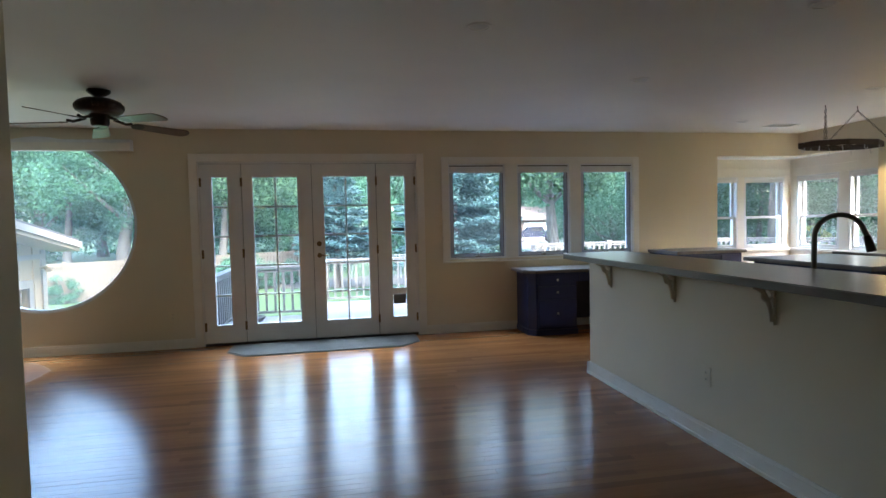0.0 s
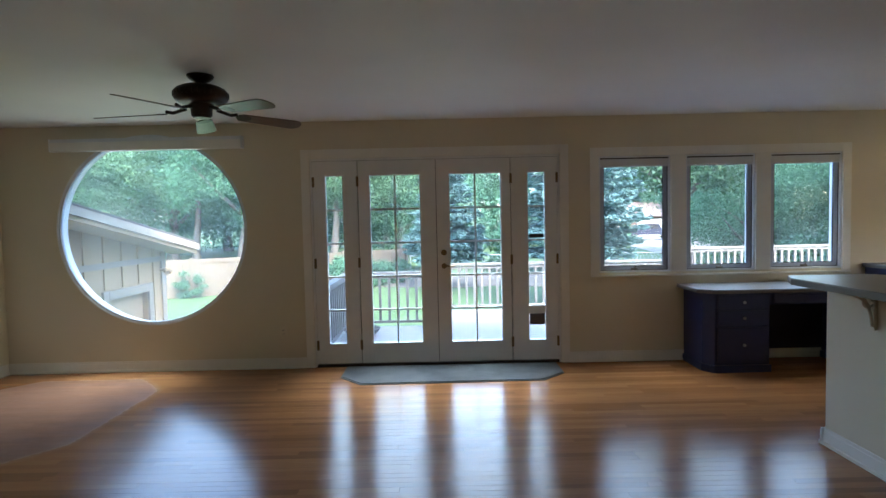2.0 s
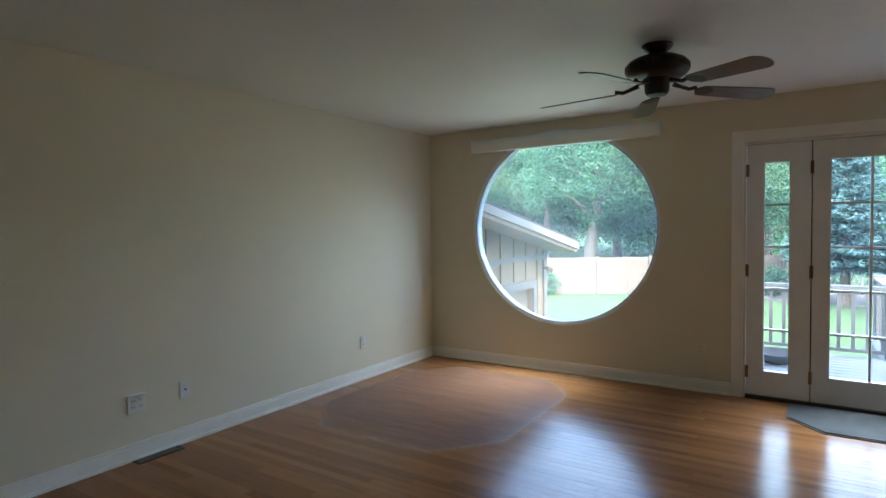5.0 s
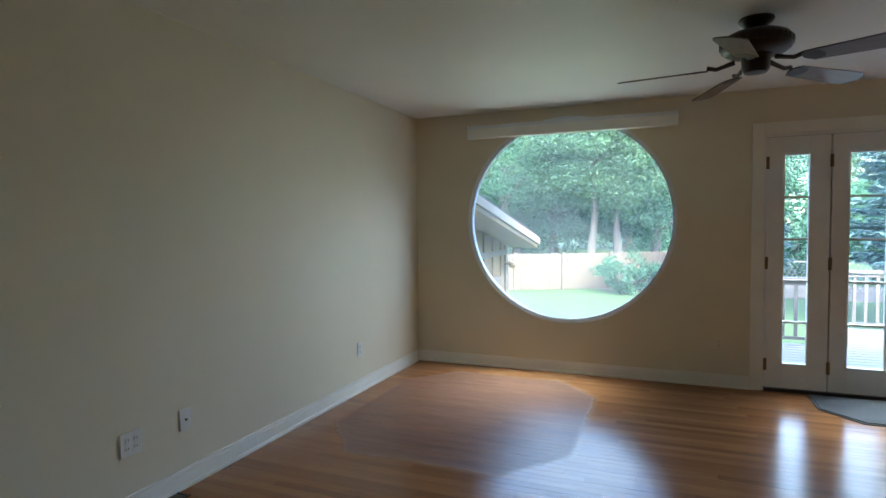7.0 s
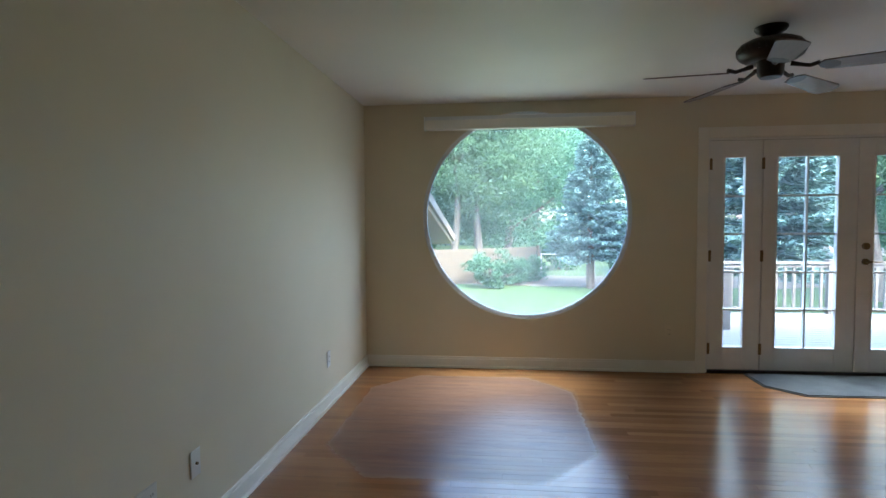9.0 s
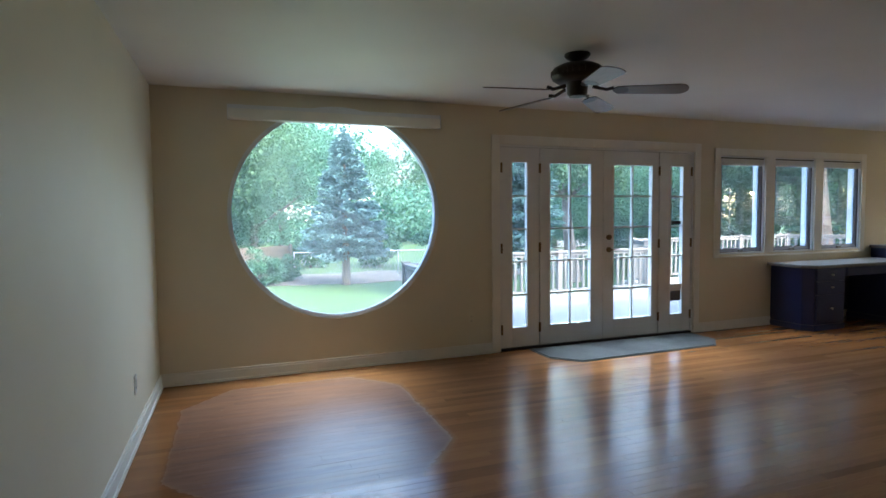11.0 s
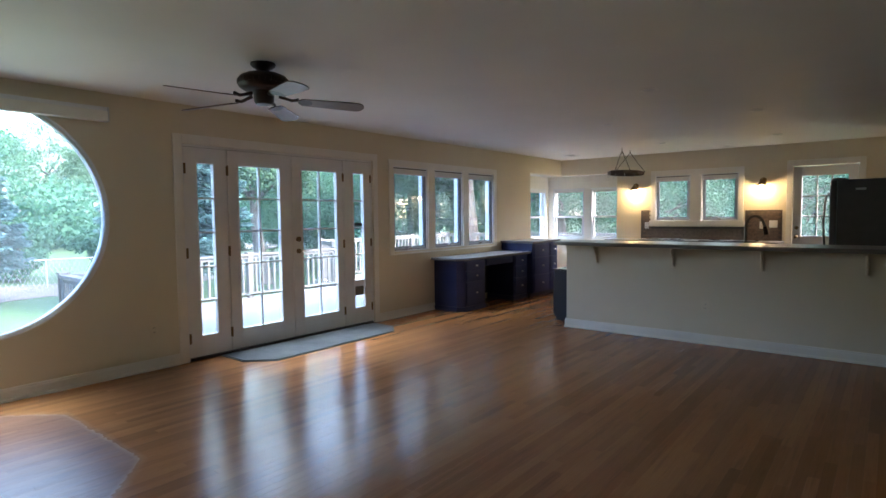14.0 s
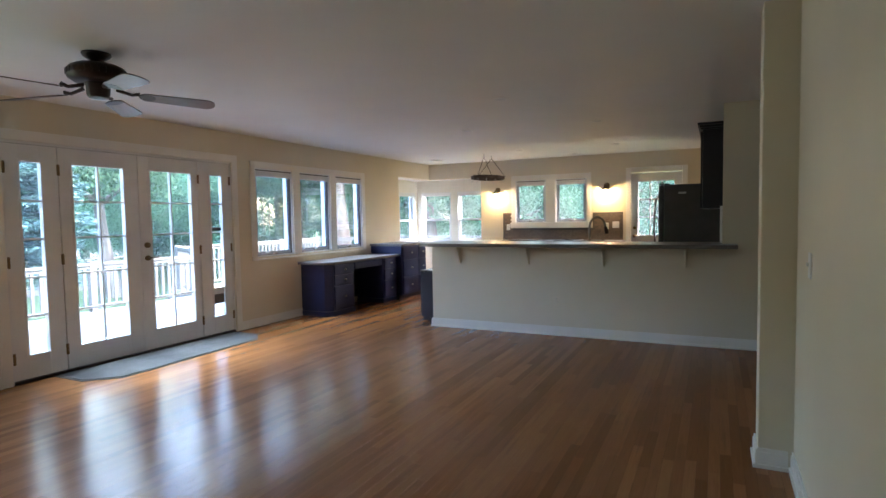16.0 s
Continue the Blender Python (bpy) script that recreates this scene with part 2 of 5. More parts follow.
BARKG = bark("grey_bark", (0.10, 0.095, 0.087), (0.05, 0.045, 0.04))
BARKW = bark("furrowed_brown_bark", (0.16, 0.125, 0.1), (0.065, 0.05, 0.04))
BARKP = bark("pale_grey_bark", (0.19, 0.18, 0.168), (0.085, 0.077, 0.07))
BARKB = bark("brown_bark", (0.17, 0.135, 0.115), (0.06, 0.048, 0.042))
LEAFA = leaf("ash_leaves", (0.042, 0.105, 0.056), (0.07, 0.15, 0.08), (0.11, 0.2, 0.105))
LEAFB = leaf("cottonwood_leaves", (0.03, 0.10, 0.058), (0.055, 0.15, 0.088), (0.095, 0.205, 0.12))
LEAFY = leaf("yellow_green_leaves", (0.12, 0.2, 0.04), (0.2, 0.27, 0.06), (0.3, 0.33, 0.1))
NEEDLE = leaf("blue_spruce_needles", (0.06, 0.14, 0.14), (0.11, 0.215, 0.215), (0.18, 0.3, 0.3), 0.15)
BRICKW = ground_mat("pale_brick", [(0.3, (0.1, 0.072, 0.06)), (0.7, (0.15, 0.11, 0.095))], 2, 25)
PINKR = ground_mat("faded_roof", [(0.3, (0.13, 0.098, 0.09)), (0.7, (0.18, 0.14, 0.13))], 1, 20)
CARP = plain("blue_car_paint", (0.004, 0.007, 0.026), 0.55)
BULB = glow("lit_bulb", (1.0, 0.74, 0.38), 5.0)
FLAP = plain("dark_pet_flap", (0.09, 0.085, 0.08), 0.5)
CANW = plain("white_can_ring", (0.8, 0.79, 0.77), 0.5, vary=0.04)
CLINK = plain("galvanised_wire", (0.45, 0.47, 0.48), 0.45, 0.8)


# ---- mesh helpers ----
def box(bm, a, b):
    c = [(a[i] + b[i]) / 2 for i in range(3)]
    s = [abs(b[i] - a[i]) for i in range(3)]
    return bmesh.ops.create_cube(bm, size=1, matrix=Matrix.Translation(c) @ Matrix.Diagonal((*s, 1)))


def rod(bm, p, q, r, r2=None, seg=12):
    p, q = Vector(p), Vector(q)
    d = q - p
    m = Matrix.Translation((p + q) / 2) @ d.to_track_quat("Z", "Y").to_matrix().to_4x4()
    bmesh.ops.create_cone(bm, cap_ends=True, segments=seg, radius1=r, radius2=r if r2 is None else r2, depth=d.length, matrix=m)


def pipe(bm, pts, r, seg=10):
    """A smooth tube along points."""
    pts = [Vector(p) for p in pts]
    rings, last = [], None
    for i, p in enumerate(pts):
        d = (pts[min(i + 1, len(pts) - 1)] - pts[max(i - 1, 0)]).normalized()
        side = d.orthogonal() if last is None else (last - d * last.dot(d))
        side.normalize()
        last = side
        up = d.cross(side)
        rr = r[i] if isinstance(r, (list, tuple)) else r
        rings.append([bm.verts.new(p + rr * (math.cos(a) * side + math.sin(a) * up)) for a in [2 * math.pi * k / seg for k in range(seg)]])
    for a, b in zip(rings, rings[1:]):
        for k in range(seg):
            bm.faces.new((a[k], a[(k + 1) % seg], b[(k + 1) % seg], b[k]))
    bm.faces.new(list(reversed(rings[0])))
    bm.faces.new(rings[-1])


def lathe(bm, profile, seg=32, at=(0, 0, 0)):
    rings = []
    for r, z in profile:
        rings.append([bm.verts.new((at[0] + r * math.cos(2 * math.pi * k / seg), at[1] + r * math.sin(2 * math.pi * k / seg), at[2] + z)) for k in range(seg)])
    for a, b in zip(rings, rings[1:]):
        for k in range(seg):
            bm.faces.new((a[k], a[(k + 1) % seg], b[(k + 1) % seg], b[k]))
    bm.faces.new(list(reversed(rings[0])))
    bm.faces.new(rings[-1])


def prism(bm, poly, z0, z1):
    lo = [bm.verts.new((x, y, z0)) for x, y in poly]
    hi = [bm.verts.new((x, y, z1)) for x, y in poly]
    bm.faces.new(list(reversed(lo)))
    bm.faces.new(hi)
    for k in range(len(poly)):
        j = (k + 1) % len(poly)
        bm.faces.new((lo[k], lo[j], hi[j], hi[k]))


def mesh_of(name, bm, material, bevel=0.0, smooth=False):
    if bevel:
        bmesh.ops.bevel(bm, geom=list(bm.edges), offset=bevel, segments=2, affect="EDGES", profile=0.6, clamp_overlap=True)
    bmesh.ops.recalc_face_normals(bm, faces=list(bm.faces))
    me = bpy.data.meshes.new(name)
    bm.to_mesh(me)
    bm.free()
    me.materials.append(material)
    if smooth:
        for p in me.polygons:
            p.use_smooth = True
        me.set_sharp_from_angle(angle=radians(40))
    return me


def part(name, bm, material, parent=None, label="", bevel=0.0, smooth=False):
    ob = new(name, mesh_of(name, bm, material, bevel, smooth))
    if parent is not None:
        ob.parent = parent
    return tagged(ob, label)


def boxes(name, spans, material, parent=None, label="", bevel=0.0):
    bm = bmesh.new()
    for a, b in spans:
        box(bm, a, b)
    return part(name, bm, material, parent, label, bevel)


def thing(name, at, label, category, group="", kind="", turn=0.0):
    ob = new(name)
    ob.empty_display_size = 0.1
    ob.matrix_basis = pose(*at, 0, 0, turn)
    return tagged(ob, label, category, group, kind)


def pieces(name, data, parent, places):
    """Alike pieces on one mesh, each an object of its own."""
    for m in places:
        ob = new(name, data)
        ob.parent = parent
        ob.matrix_basis = m

# ---- the large structure ----
W, N, E, C, TH = -4.63, 6.61, 6.22, 2.455, 0.16
BX, BY, BZ = 6.50, 7.05, 2.15  # the corner bay: inner faces and ceiling
WIN = [(1.325, 2.04), (2.19, 2.885), (3.03, 3.75)]
WZ = (0.895, 2.055)
KWIN = [(3.375, 3.955), (4.13, 4.735)]
KZ = (1.245, 2.05)
DX0, DX1, DZ = -1.54, 0.94, 2.09
RX, RZ, RR = -3.13, 1.415, 0.95


def structure(name, bm, material, label="", category="", **k):
    return tagged(part(name, bm, material, **k), label, category, kind="structure")


# north wall with a round opening, the doors' opening and three windows
bm = bmesh.new()
y0, y1 = N, N + TH
x0, x1 = W - TH, DX0
seg = 96
def rim_point(a):
    """The meeting of a ray from the round window's centre with the panel's edge."""
    c, s = math.cos(a), math.sin(a)
    t = min(((x1 - RX) / c if c > 1e-9 else 1e9), ((x0 - RX) / c if c < -1e-9 else 1e9), ((C - RZ) / s if s > 1e-9 else 1e9), ((0 - RZ) / s if s < -1e-9 else 1e9))
    return RX + t * c, RZ + t * s
angles = sorted([2 * math.pi * k / seg for k in range(seg)] + [math.atan2(z - RZ, x - RX) % (2 * math.pi) for x in (x0, x1) for z in (0, C)])
inner = [[bm.verts.new((RX + RR * math.cos(a), y, RZ + RR * math.sin(a))) for a in angles] for y in (y0, y1)]
outer = [[bm.verts.new((rim_point(a)[0], y, rim_point(a)[1])) for a in angles] for y in (y0, y1)]
for k in range(len(angles)):
    j = (k + 1) % len(angles)
    bm.faces.new((inner[0][k], inner[0][j], outer[0][j], outer[0][k]))
    bm.faces.new((inner[1][j], inner[1][k], outer[1][k], outer[1][j]))
    bm.faces.new((inner[0][j], inner[0][k], inner[1][k], inner[1][j]))
    bm.faces.new((outer[0][k], outer[0][j], outer[1][j], outer[1][k]))
box(bm, (DX0, y0, DZ), (DX1, y1, C))
box(bm, (DX1, y0, 0), (WIN[0][0], y1, C))
box(bm, (WIN[0][0], y0, 0), (WIN[2][1], y1, WZ[0]))
box(bm, (WIN[0][0], y0, WZ[1]), (WIN[2][1], y1, C))
box(bm, (WIN[0][1], y0, WZ[0]), (WIN[1][0], y1, WZ[1]))
box(bm, (WIN[1][1], y0, WZ[0]), (WIN[2][0], y1, WZ[1]))
box(bm, (WIN[2][1], y0, 0), (4.98, y1, C))
box(bm, (4.98, y0, BZ), (E, y1, C))
structure("wall_north", bm, CREAM, "cream painted wall with a round window, french doors and casements", "wall")

# east wall
bm = bmesh.new()
a0, a1 = E, E + TH
box(bm, (a0, 0.95, DZ + 0.01), (a1, 5.45, C))
box(bm, (a0, 0.95, 0), (a1, 1.77, DZ + 0.01))
box(bm, (a0, 2.61, 0), (a1, KWIN[0][0], DZ + 0.01))
box(bm, (a0, KWIN[0][0], 0), (a1, KWIN[1][1], KZ[0]))
box(bm, (a0, KWIN[0][0], KZ[1]), (a1, KWIN[1][1], DZ + 0.01))
box(bm, (a0, KWIN[0][1], KZ[0]), (a1, KWIN[1][0], KZ[1]))
box(bm, (a0, KWIN[1][1], 0), (a1, 5.45, DZ + 0.01))
box(bm, (a0, 5.45, BZ), (a1, N + TH, C))
structure("wall_east", bm, CREAM, "cream kitchen wall with two casements and a half-glass door", "wall")

# corner bay: knee walls, posts, head, ceiling
BWN = [(5.06, 5.64), (5.74, 6.40)]
BWE = [(5.52, 6.10), (6.24, 6.94)]
BWZ = (0.87, 1.90)
bm = bmesh.new()
box(bm, (4.98, BY, 0), (BX + TH, BY + 0.14, BWZ[0] - 0.001))
box(bm, (4.98, BY, BWZ[1]), (BX + TH, BY + 0.14, BZ + 0.25))
for p, q in ((4.98, BWN[0][0]), (BWN[0][1], BWN[1][0]), (BWN[1][1], BX + TH)):
    box(bm, (p, BY, BWZ[0]), (q, BY + 0.14, BWZ[1]))
structure("wall_bay_north", bm, TRIM, "white painted bay wall with two sash windows", "wall")
bm = bmesh.new()
box(bm, (BX, 5.45, 0), (BX + 0.14, BY, BWZ[0] - 0.001))
box(bm, (BX, 5.45, BWZ[1]), (BX + 0.14, BY, BZ + 0.25))
for p, q in ((5.45, BWE[0][0]), (BWE[0][1], BWE[1][0]), (BWE[1][1], BY)):
    box(bm, (BX, p, BWZ[0]), (BX + 0.14, q, BWZ[1]))
structure("wall_bay_east", bm, TRIM, "white painted bay wall with two sash windows", "wall")
bm = bmesh.new()
box(bm, (4.82, N + TH, 0), (4.98, BY + 0.14, BZ + 0.25))
box(bm, (E + TH, 5.31, 0), (BX + 0.14, 5.45, BZ + 0.25))
structure("wall_bay_returns", bm, CREAM, "cream painted side walls of the bay", "wall")
bm = bmesh.new()
box(bm, (4.98, N + TH, BZ), (BX, BY, BZ + 0.08))
box(bm, (E + TH, 5.45, BZ), (BX, N + TH, BZ + 0.08))
structure("ceiling_bay", bm, CEIL, "white painted lowered ceiling of the bay", "ceiling")

# west, south and hall walls
bm = bmesh.new()
box(bm, (W - TH, 0.71, 0), (W, N, C))
structure("wall_west", bm, CREAM, "cream painted plain wall lit by the round window", "wall")
bm = bmesh.new()
box(bm, (W, 0.71, 0), (-0.75, 0.87, C))
structure("wall_south", bm, CREAM, "cream painted plain wall", "wall")
bm = bmesh.new()
box(bm, (-0.75, -1.7, 0), (-0.56, 1.035, C))
structure("wall_hall_west", bm, CREAM, "cream painted wall end beside the hall opening", "wall", bevel=0.006)
bm = bmesh.new()
box(bm, (-0.75, -1.86, 0), (2.30, -1.7, C))
structure("wall_hall_south", bm, CREAM, "cream painted hall wall", "wall")
bm = bmesh.new()
box(bm, (2.14, -1.7, 0), (2.30, 1.19, C))
structure("wall_hall_east", bm, CREAM, "cream painted wall ending at the breakfast bar", "wall")
bm = bmesh.new()
box(bm, (2.30, 0.95, 0), (E, 1.10, C))
structure("wall_kitchen_south", bm, CREAM, "cream painted kitchen wall behind the cabinets", "wall")
bm = bmesh.new()
box(bm, (2.14, 1.19, 0), (2.30, 4.47, 1.018))
structure("half_wall", bm, CREAM, "cream painted half wall carrying the breakfast bar", "wall")

bm = bmesh.new()
box(bm, (W - TH, -1.86, C), (E + TH, N + TH, C + 0.12))
structure("ceiling", bm, CEIL, "white painted flat ceiling", "ceiling")
bm = bmesh.new()
box(bm, (W - TH, -1.86, -0.25), (BX + 0.14, BY + 0.14, -0.012))
structure("floor_base", bm, SUB, "dark subfloor under the oak strips", "floor")
# roof slab with eaves, above what is seen
bm = bmesh.new()
box(bm, (W - 0.5, -2.2, C + 0.3), (BX + 0.35, N + 0.55, C + 0.42))
structure("roof", bm, ROOFM, "low dark shingled roof with eaves", "roof")


# ---- trim ----
def skirting(name, runs):
    """Base board with a stepped top, along walls."""
    for a, b, nrm in runs:
        bm = bmesh.new()
        for h0, h1, d in ((0, 0.085, 0.014), (0.085, 0.105, 0.009), (0, 0.02, 0.024)):
            lo = (min(a[0], b[0]) + min(0, nrm[0] * d), min(a[1], b[1]) + min(0, nrm[1] * d), h0)
            hi = (max(a[0], b[0]) + max(0, nrm[0] * d), max(a[1], b[1]) + max(0, nrm[1] * d), h1)
            box(bm, lo, hi)
        structure(name, bm, TRIM, "white painted base board", "trim")


skirting("baseboard", [
    ((W, N), (DX0 - 0.085, N), (0, -1)), ((DX1 + 0.085, N), (2.2, N), (0, -1)),
    ((W, 0.894), (W, N - 0.024), (1, 0)), ((W + 0.024, 0.87), (-0.75, 0.87), (0, 1)),
    ((-0.75, 0.896), (-0.75, 1.035), (-1, 0)), ((-0.774, 1.035), (-0.536, 1.035), (0, 1)), ((-0.56, -1.7), (-0.56, 1.033), (1, 0)),
    ((2.14, -1.7), (2.14, 4.47), (-1, 0)), ((2.116, 4.47), (2.30, 4.47), (0, 1)),
])


def bars(name, rects, y, depth, material, parent=None, label="", bevel=0.003, axis="y"):
    """Flat members in a wall's plane: rects of u0, u1, z0, z1, proud from y by depth."""
    bm = bmesh.new()
    for u0, u1, z0, z1 in rects:
        if axis == "y":
            box(bm, (u0, y, z0), (u1, y + depth, z1))
        else:
            box(bm, (y, u0, z0), (y + depth, u1, z1))
    return part(name, bm, material, parent, label, bevel)


def casement(index, u0, u1, z0, z1, face, outward, axis):
    """A crank casement in the wall: jamb liner, sash, pane, rolled shade and crank. face: the wall's inner plane."""
    win = thing(f"window_{index}", (0, 0, 0), "white casement window with a raised shade and a crank handle", "window", "casement windows", "structure")
    s = outward
    def fl(n, rects, d0, d1, mat, label="", bev=0.002):
        lo, hi = sorted((face + s * d0, face + s * d1))
        return bars(n, rects, lo, hi - lo, mat, win, label, bev, axis)
    j = 0.018
    fl("window_frame", [(u0, u0 + j, z0, z1), (u1 - j, u1, z0, z1), (u0 + j, u1 - j, z1 - j, z1), (u0 + j, u1 - j, z0, z0 + j)], 0.002, 0.155, VINYL, "white jamb liner")
    a, b, c, d = u0 + j, u1 - j, z0 + j, z1 - j
    w = 0.042
    fl("sash", [(a, a + w, c, d), (b - w, b, c, d), (a + w, b - w, c, c + w), (a + w, b - w, d - w, d)], 0.03, 0.065, SKYLIT_SASH, "white sash frame tinted with the sky's blue light")
    p = fl("pane", [(a + w, b - w, c + w, d - w)], 0.045, 0.051, GLASS, "", 0)
    p.visible_shadow = False
    g = 0.007
    fl("gasket", [(a + w, a + w + g, c + w, d - w), (b - w - g, b - w, c + w, d - w), (a + w + g, b - w - g, c + w, c + w + g), (a + w + g, b - w - g, d - w - g, d - w)], 0.036, 0.0445, SLOT, "dark glazing gasket", 0)
    fl("weatherstrip", [(a + 0.0005, a + 0.006, c + 0.006, d - 0.076), (b - 0.006, b - 0.0005, c + 0.006, d - 0.076), (a + 0.006, b - 0.006, c + 0.0005, c + 0.006)], 0.024, 0.0295, SLOT, "dark weatherstrip", 0)
    sh = fl("shade", [(a + 0.004, b - 0.004, d - 0.075, d - 0.012)], 0.001, 0.028, SHADE, "white pleated shade folded up", 0.008)
    fl("shade_gap", [(a + 0.004, b - 0.004, d - 0.0115, d - 0.0005)], 0.0, 0.02, SLOT, "dark gap over the shade", 0)
    fl("shade_rail", [(a + 0.004, b - 0.004, d - 0.090, d - 0.076)], 0.003, 0.026, VINYL, "", 0.003)
    bm = bmesh.new()
    mid = (a + b) / 2
    def at(u, dd, z):
        return (u, face + s * dd, z) if axis == "y" else (face + s * dd, u, z)
    rod(bm, at(mid - 0.03, 0.018, c + 0.012), at(mid + 0.03, 0.018, c + 0.012), 0.014, seg=10)
    pipe(bm, [at(mid, 0.018, c + 0.015), at(mid + 0.01, 0.004, c + 0.04), at(mid + 0.035, 0.0, c + 0.055), at(mid + 0.06, 0.002, c + 0.05)], 0.006, 8)
    part("crank", bm, NICKEL, win, "metal crank handle", smooth=True)
    return win


for k, (p, q) in enumerate(WIN):
    casement(k + 2, p, q, *WZ, N, 1, "y")
for k, (p, q) in enumerate(KWIN):
    casement(k + 5, p, q, *KZ, E, 1, "x")

# flat casings round the windows
def casing(name, rects, face, depth, axis, label):
    lo, hi = sorted((face, face - depth))
    tagged(bars(name, rects, lo, hi - lo, TRIM, None, label, 0.004, axis), label, "trim", kind="structure")


x0, x1 = WIN[0][0] - 0.085, WIN[2][1] + 0.085
casing("casing_windows", [(x0, WIN[0][0], WZ[0] - 0.02, WZ[1] + 0.085), (WIN[2][1], x1, WZ[0] - 0.02, WZ[1] + 0.085), (WIN[0][0], WIN[2][1], WZ[1], WZ[1] + 0.085),
                          (WIN[0][1], WIN[1][0], WZ[0], WZ[1]), (WIN[1][1], WIN[2][0], WZ[0], WZ[1])], N, 0.016, "y", "white flat casing round three casements")
casing("window_stool", [(x0, x1, WZ[0] - 0.04, WZ[0] - 0.021)], N, 0.024, "y", "thin white sill strip below the casements")
k0, k1 = KWIN[0][0] - 0.08, KWIN[1][1] + 0.08
casing("casing_kitchen_windows", [(k0, KWIN[0][0], KZ[0], KZ[1] + 0.09), (KWIN[1][1], k1, KZ[0], KZ[1] + 0.09), (KWIN[0][0], KWIN[1][1], KZ[1], KZ[1] + 0.09),
                                  (KWIN[0][1], KWIN[1][0], KZ[0], KZ[1])], E, 0.018, "x", "white flat casing round two casements")
casing("sill_kitchen_windows", [(k0 - 0.02, k1 + 0.02, KZ[0] - 0.10, KZ[0] - 0.001)], E, 0.03, "x", "white sill and apron below the casements")
casing("casing_french_doors", [(DX0 - 0.085, DX0, 0, DZ + 0.09), (DX1, DX1 + 0.085, 0, DZ + 0.09), (DX0, DX1, DZ, DZ + 0.09)], N, 0.018, "y", "white flat casing round the french doors")
casing("casing_kitchen_door", [(1.69, 1.77, 0, DZ + 0.1), (2.61, 2.69, 0, DZ + 0.1), (1.77, 2.61, DZ + 0.01, DZ + 0.1)], E, 0.018, "x", "white flat casing round the kitchen door")


def sash_window(index, u0, u1, z0, z1, face, axis):
    """A double-hung sash window of the bay."""
    win = thing(f"window_{index}", (0, 0, 0), "white double-hung sash window with a shade rail on top", "window", "bay windows", "structure")
    def fl(n, rects, d0, d1, mat, label="", bev=0.002):
        return bars(n, rects, face + d0, d1 - d0, mat, win, label, bev, axis)
    j = 0.025
    fl("window_frame", [(u0, u0 + j, z0, z1), (u1 - j, u1, z0, z1), (u0 + j, u1 - j, z1 - j, z1), (u0 + j, u1 - j, z0, z0 + j)], 0.003, 0.135, VINYL)
    a, b, c, d = u0 + j, u1 - j, z0 + j, z1 - j
    m, w = (c + d) / 2 - 0.08, 0.035
    fl("lower_sash", [(a, a + w, c, m + w), (b - w, b, c, m + w), (a + w, b - w, c, c + w), (a + w, b - w, m, m + w)], 0.03, 0.06, VINYL)
    fl("upper_sash", [(a, a + w, m, d), (b - w, b, m, d), (a + w, b - w, d - w, d), (a + w, b - w, m, m + w)], 0.07, 0.1, VINYL)
    for lo, hi, dd in ((c + w, m, 0.044), (m + w, d - w, 0.084)):
        p = fl("pane", [(a + w, b - w, lo, hi)], dd, dd + 0.005, GLASS, "", 0)
        p.visible_shadow = False
    fl("shade", [(a + 0.003, b - 0.003, d - 0.055, d - 0.003)], 0.004, 0.026, SHADE, "folded white shade", 0.006)


for k, (p, q) in enumerate(BWN):
    sash_window(k + 7, p, q, *BWZ, BY, "y")
for k, (p, q) in enumerate(BWE):
    sash_window(k + 9, p, q, *BWZ, BX, "x")
casing("sill_bay_north", [(4.985, BX - 0.05, BWZ[0] - 0.035, BWZ[0] - 0.002)], BY, 0.045, "y", "white bay sill")
casing("sill_bay_east", [(5.455, BY - 0.05, BWZ[0] - 0.035, BWZ[0] - 0.002)], BX, 0.045, "x", "white bay sill")
casing("head_bay_north", [(4.985, BX - 0.02, BWZ[1] + 0.001, BWZ[1] + 0.11)], BY, 0.018, "y", "white head casing of the bay")
casing("head_bay_east", [(5.455, BY - 0.02, BWZ[1] + 0.001, BWZ[1] + 0.11)], BX, 0.018, "x", "white head casing of the bay")

# ---- the round window ----
win = thing("window_1", (RX, N, RZ), "large round fixed window with a slim white rim", "window", kind="structure")
def ring(r0, r1, d0, d1, mat, name, label):
    bm = bmesh.new()
    n = 96
    loops = []
    for r, d in ((r0, d0), (r1, d0), (r1, d1), (r0, d1)):
        loops.append([bm.verts.new((r * math.cos(2 * math.pi * k / n), d, r * math.sin(2 * math.pi * k / n))) for k in range(n)])
    for i in range(4):
        for k in range(n):
            bm.faces.new((loops[i][k], loops[i][(k + 1) % n], loops[(i + 1) % 4][(k + 1) % n], loops[(i + 1) % 4][k]))
    part(name, bm, mat, win, label, smooth=True)
ring(RR - 0.012, RR - 0.001, 0.004, 0.155, VINYL, "liner", "white rim liner")
ring(RR - 0.032, RR - 0.013, 0.012, 0.06, VINYL, "window_frame", "slim white round frame")
ring(RR - 0.037, RR - 0.0325, 0.022, 0.045, SKYLIT_SASH, "gasket", "dark glazing gasket")
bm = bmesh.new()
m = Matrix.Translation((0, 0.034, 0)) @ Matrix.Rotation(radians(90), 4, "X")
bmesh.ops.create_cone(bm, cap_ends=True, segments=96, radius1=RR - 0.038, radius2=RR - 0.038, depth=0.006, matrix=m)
p = part("pane", bm, DUSTY_HAZY, win)
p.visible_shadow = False

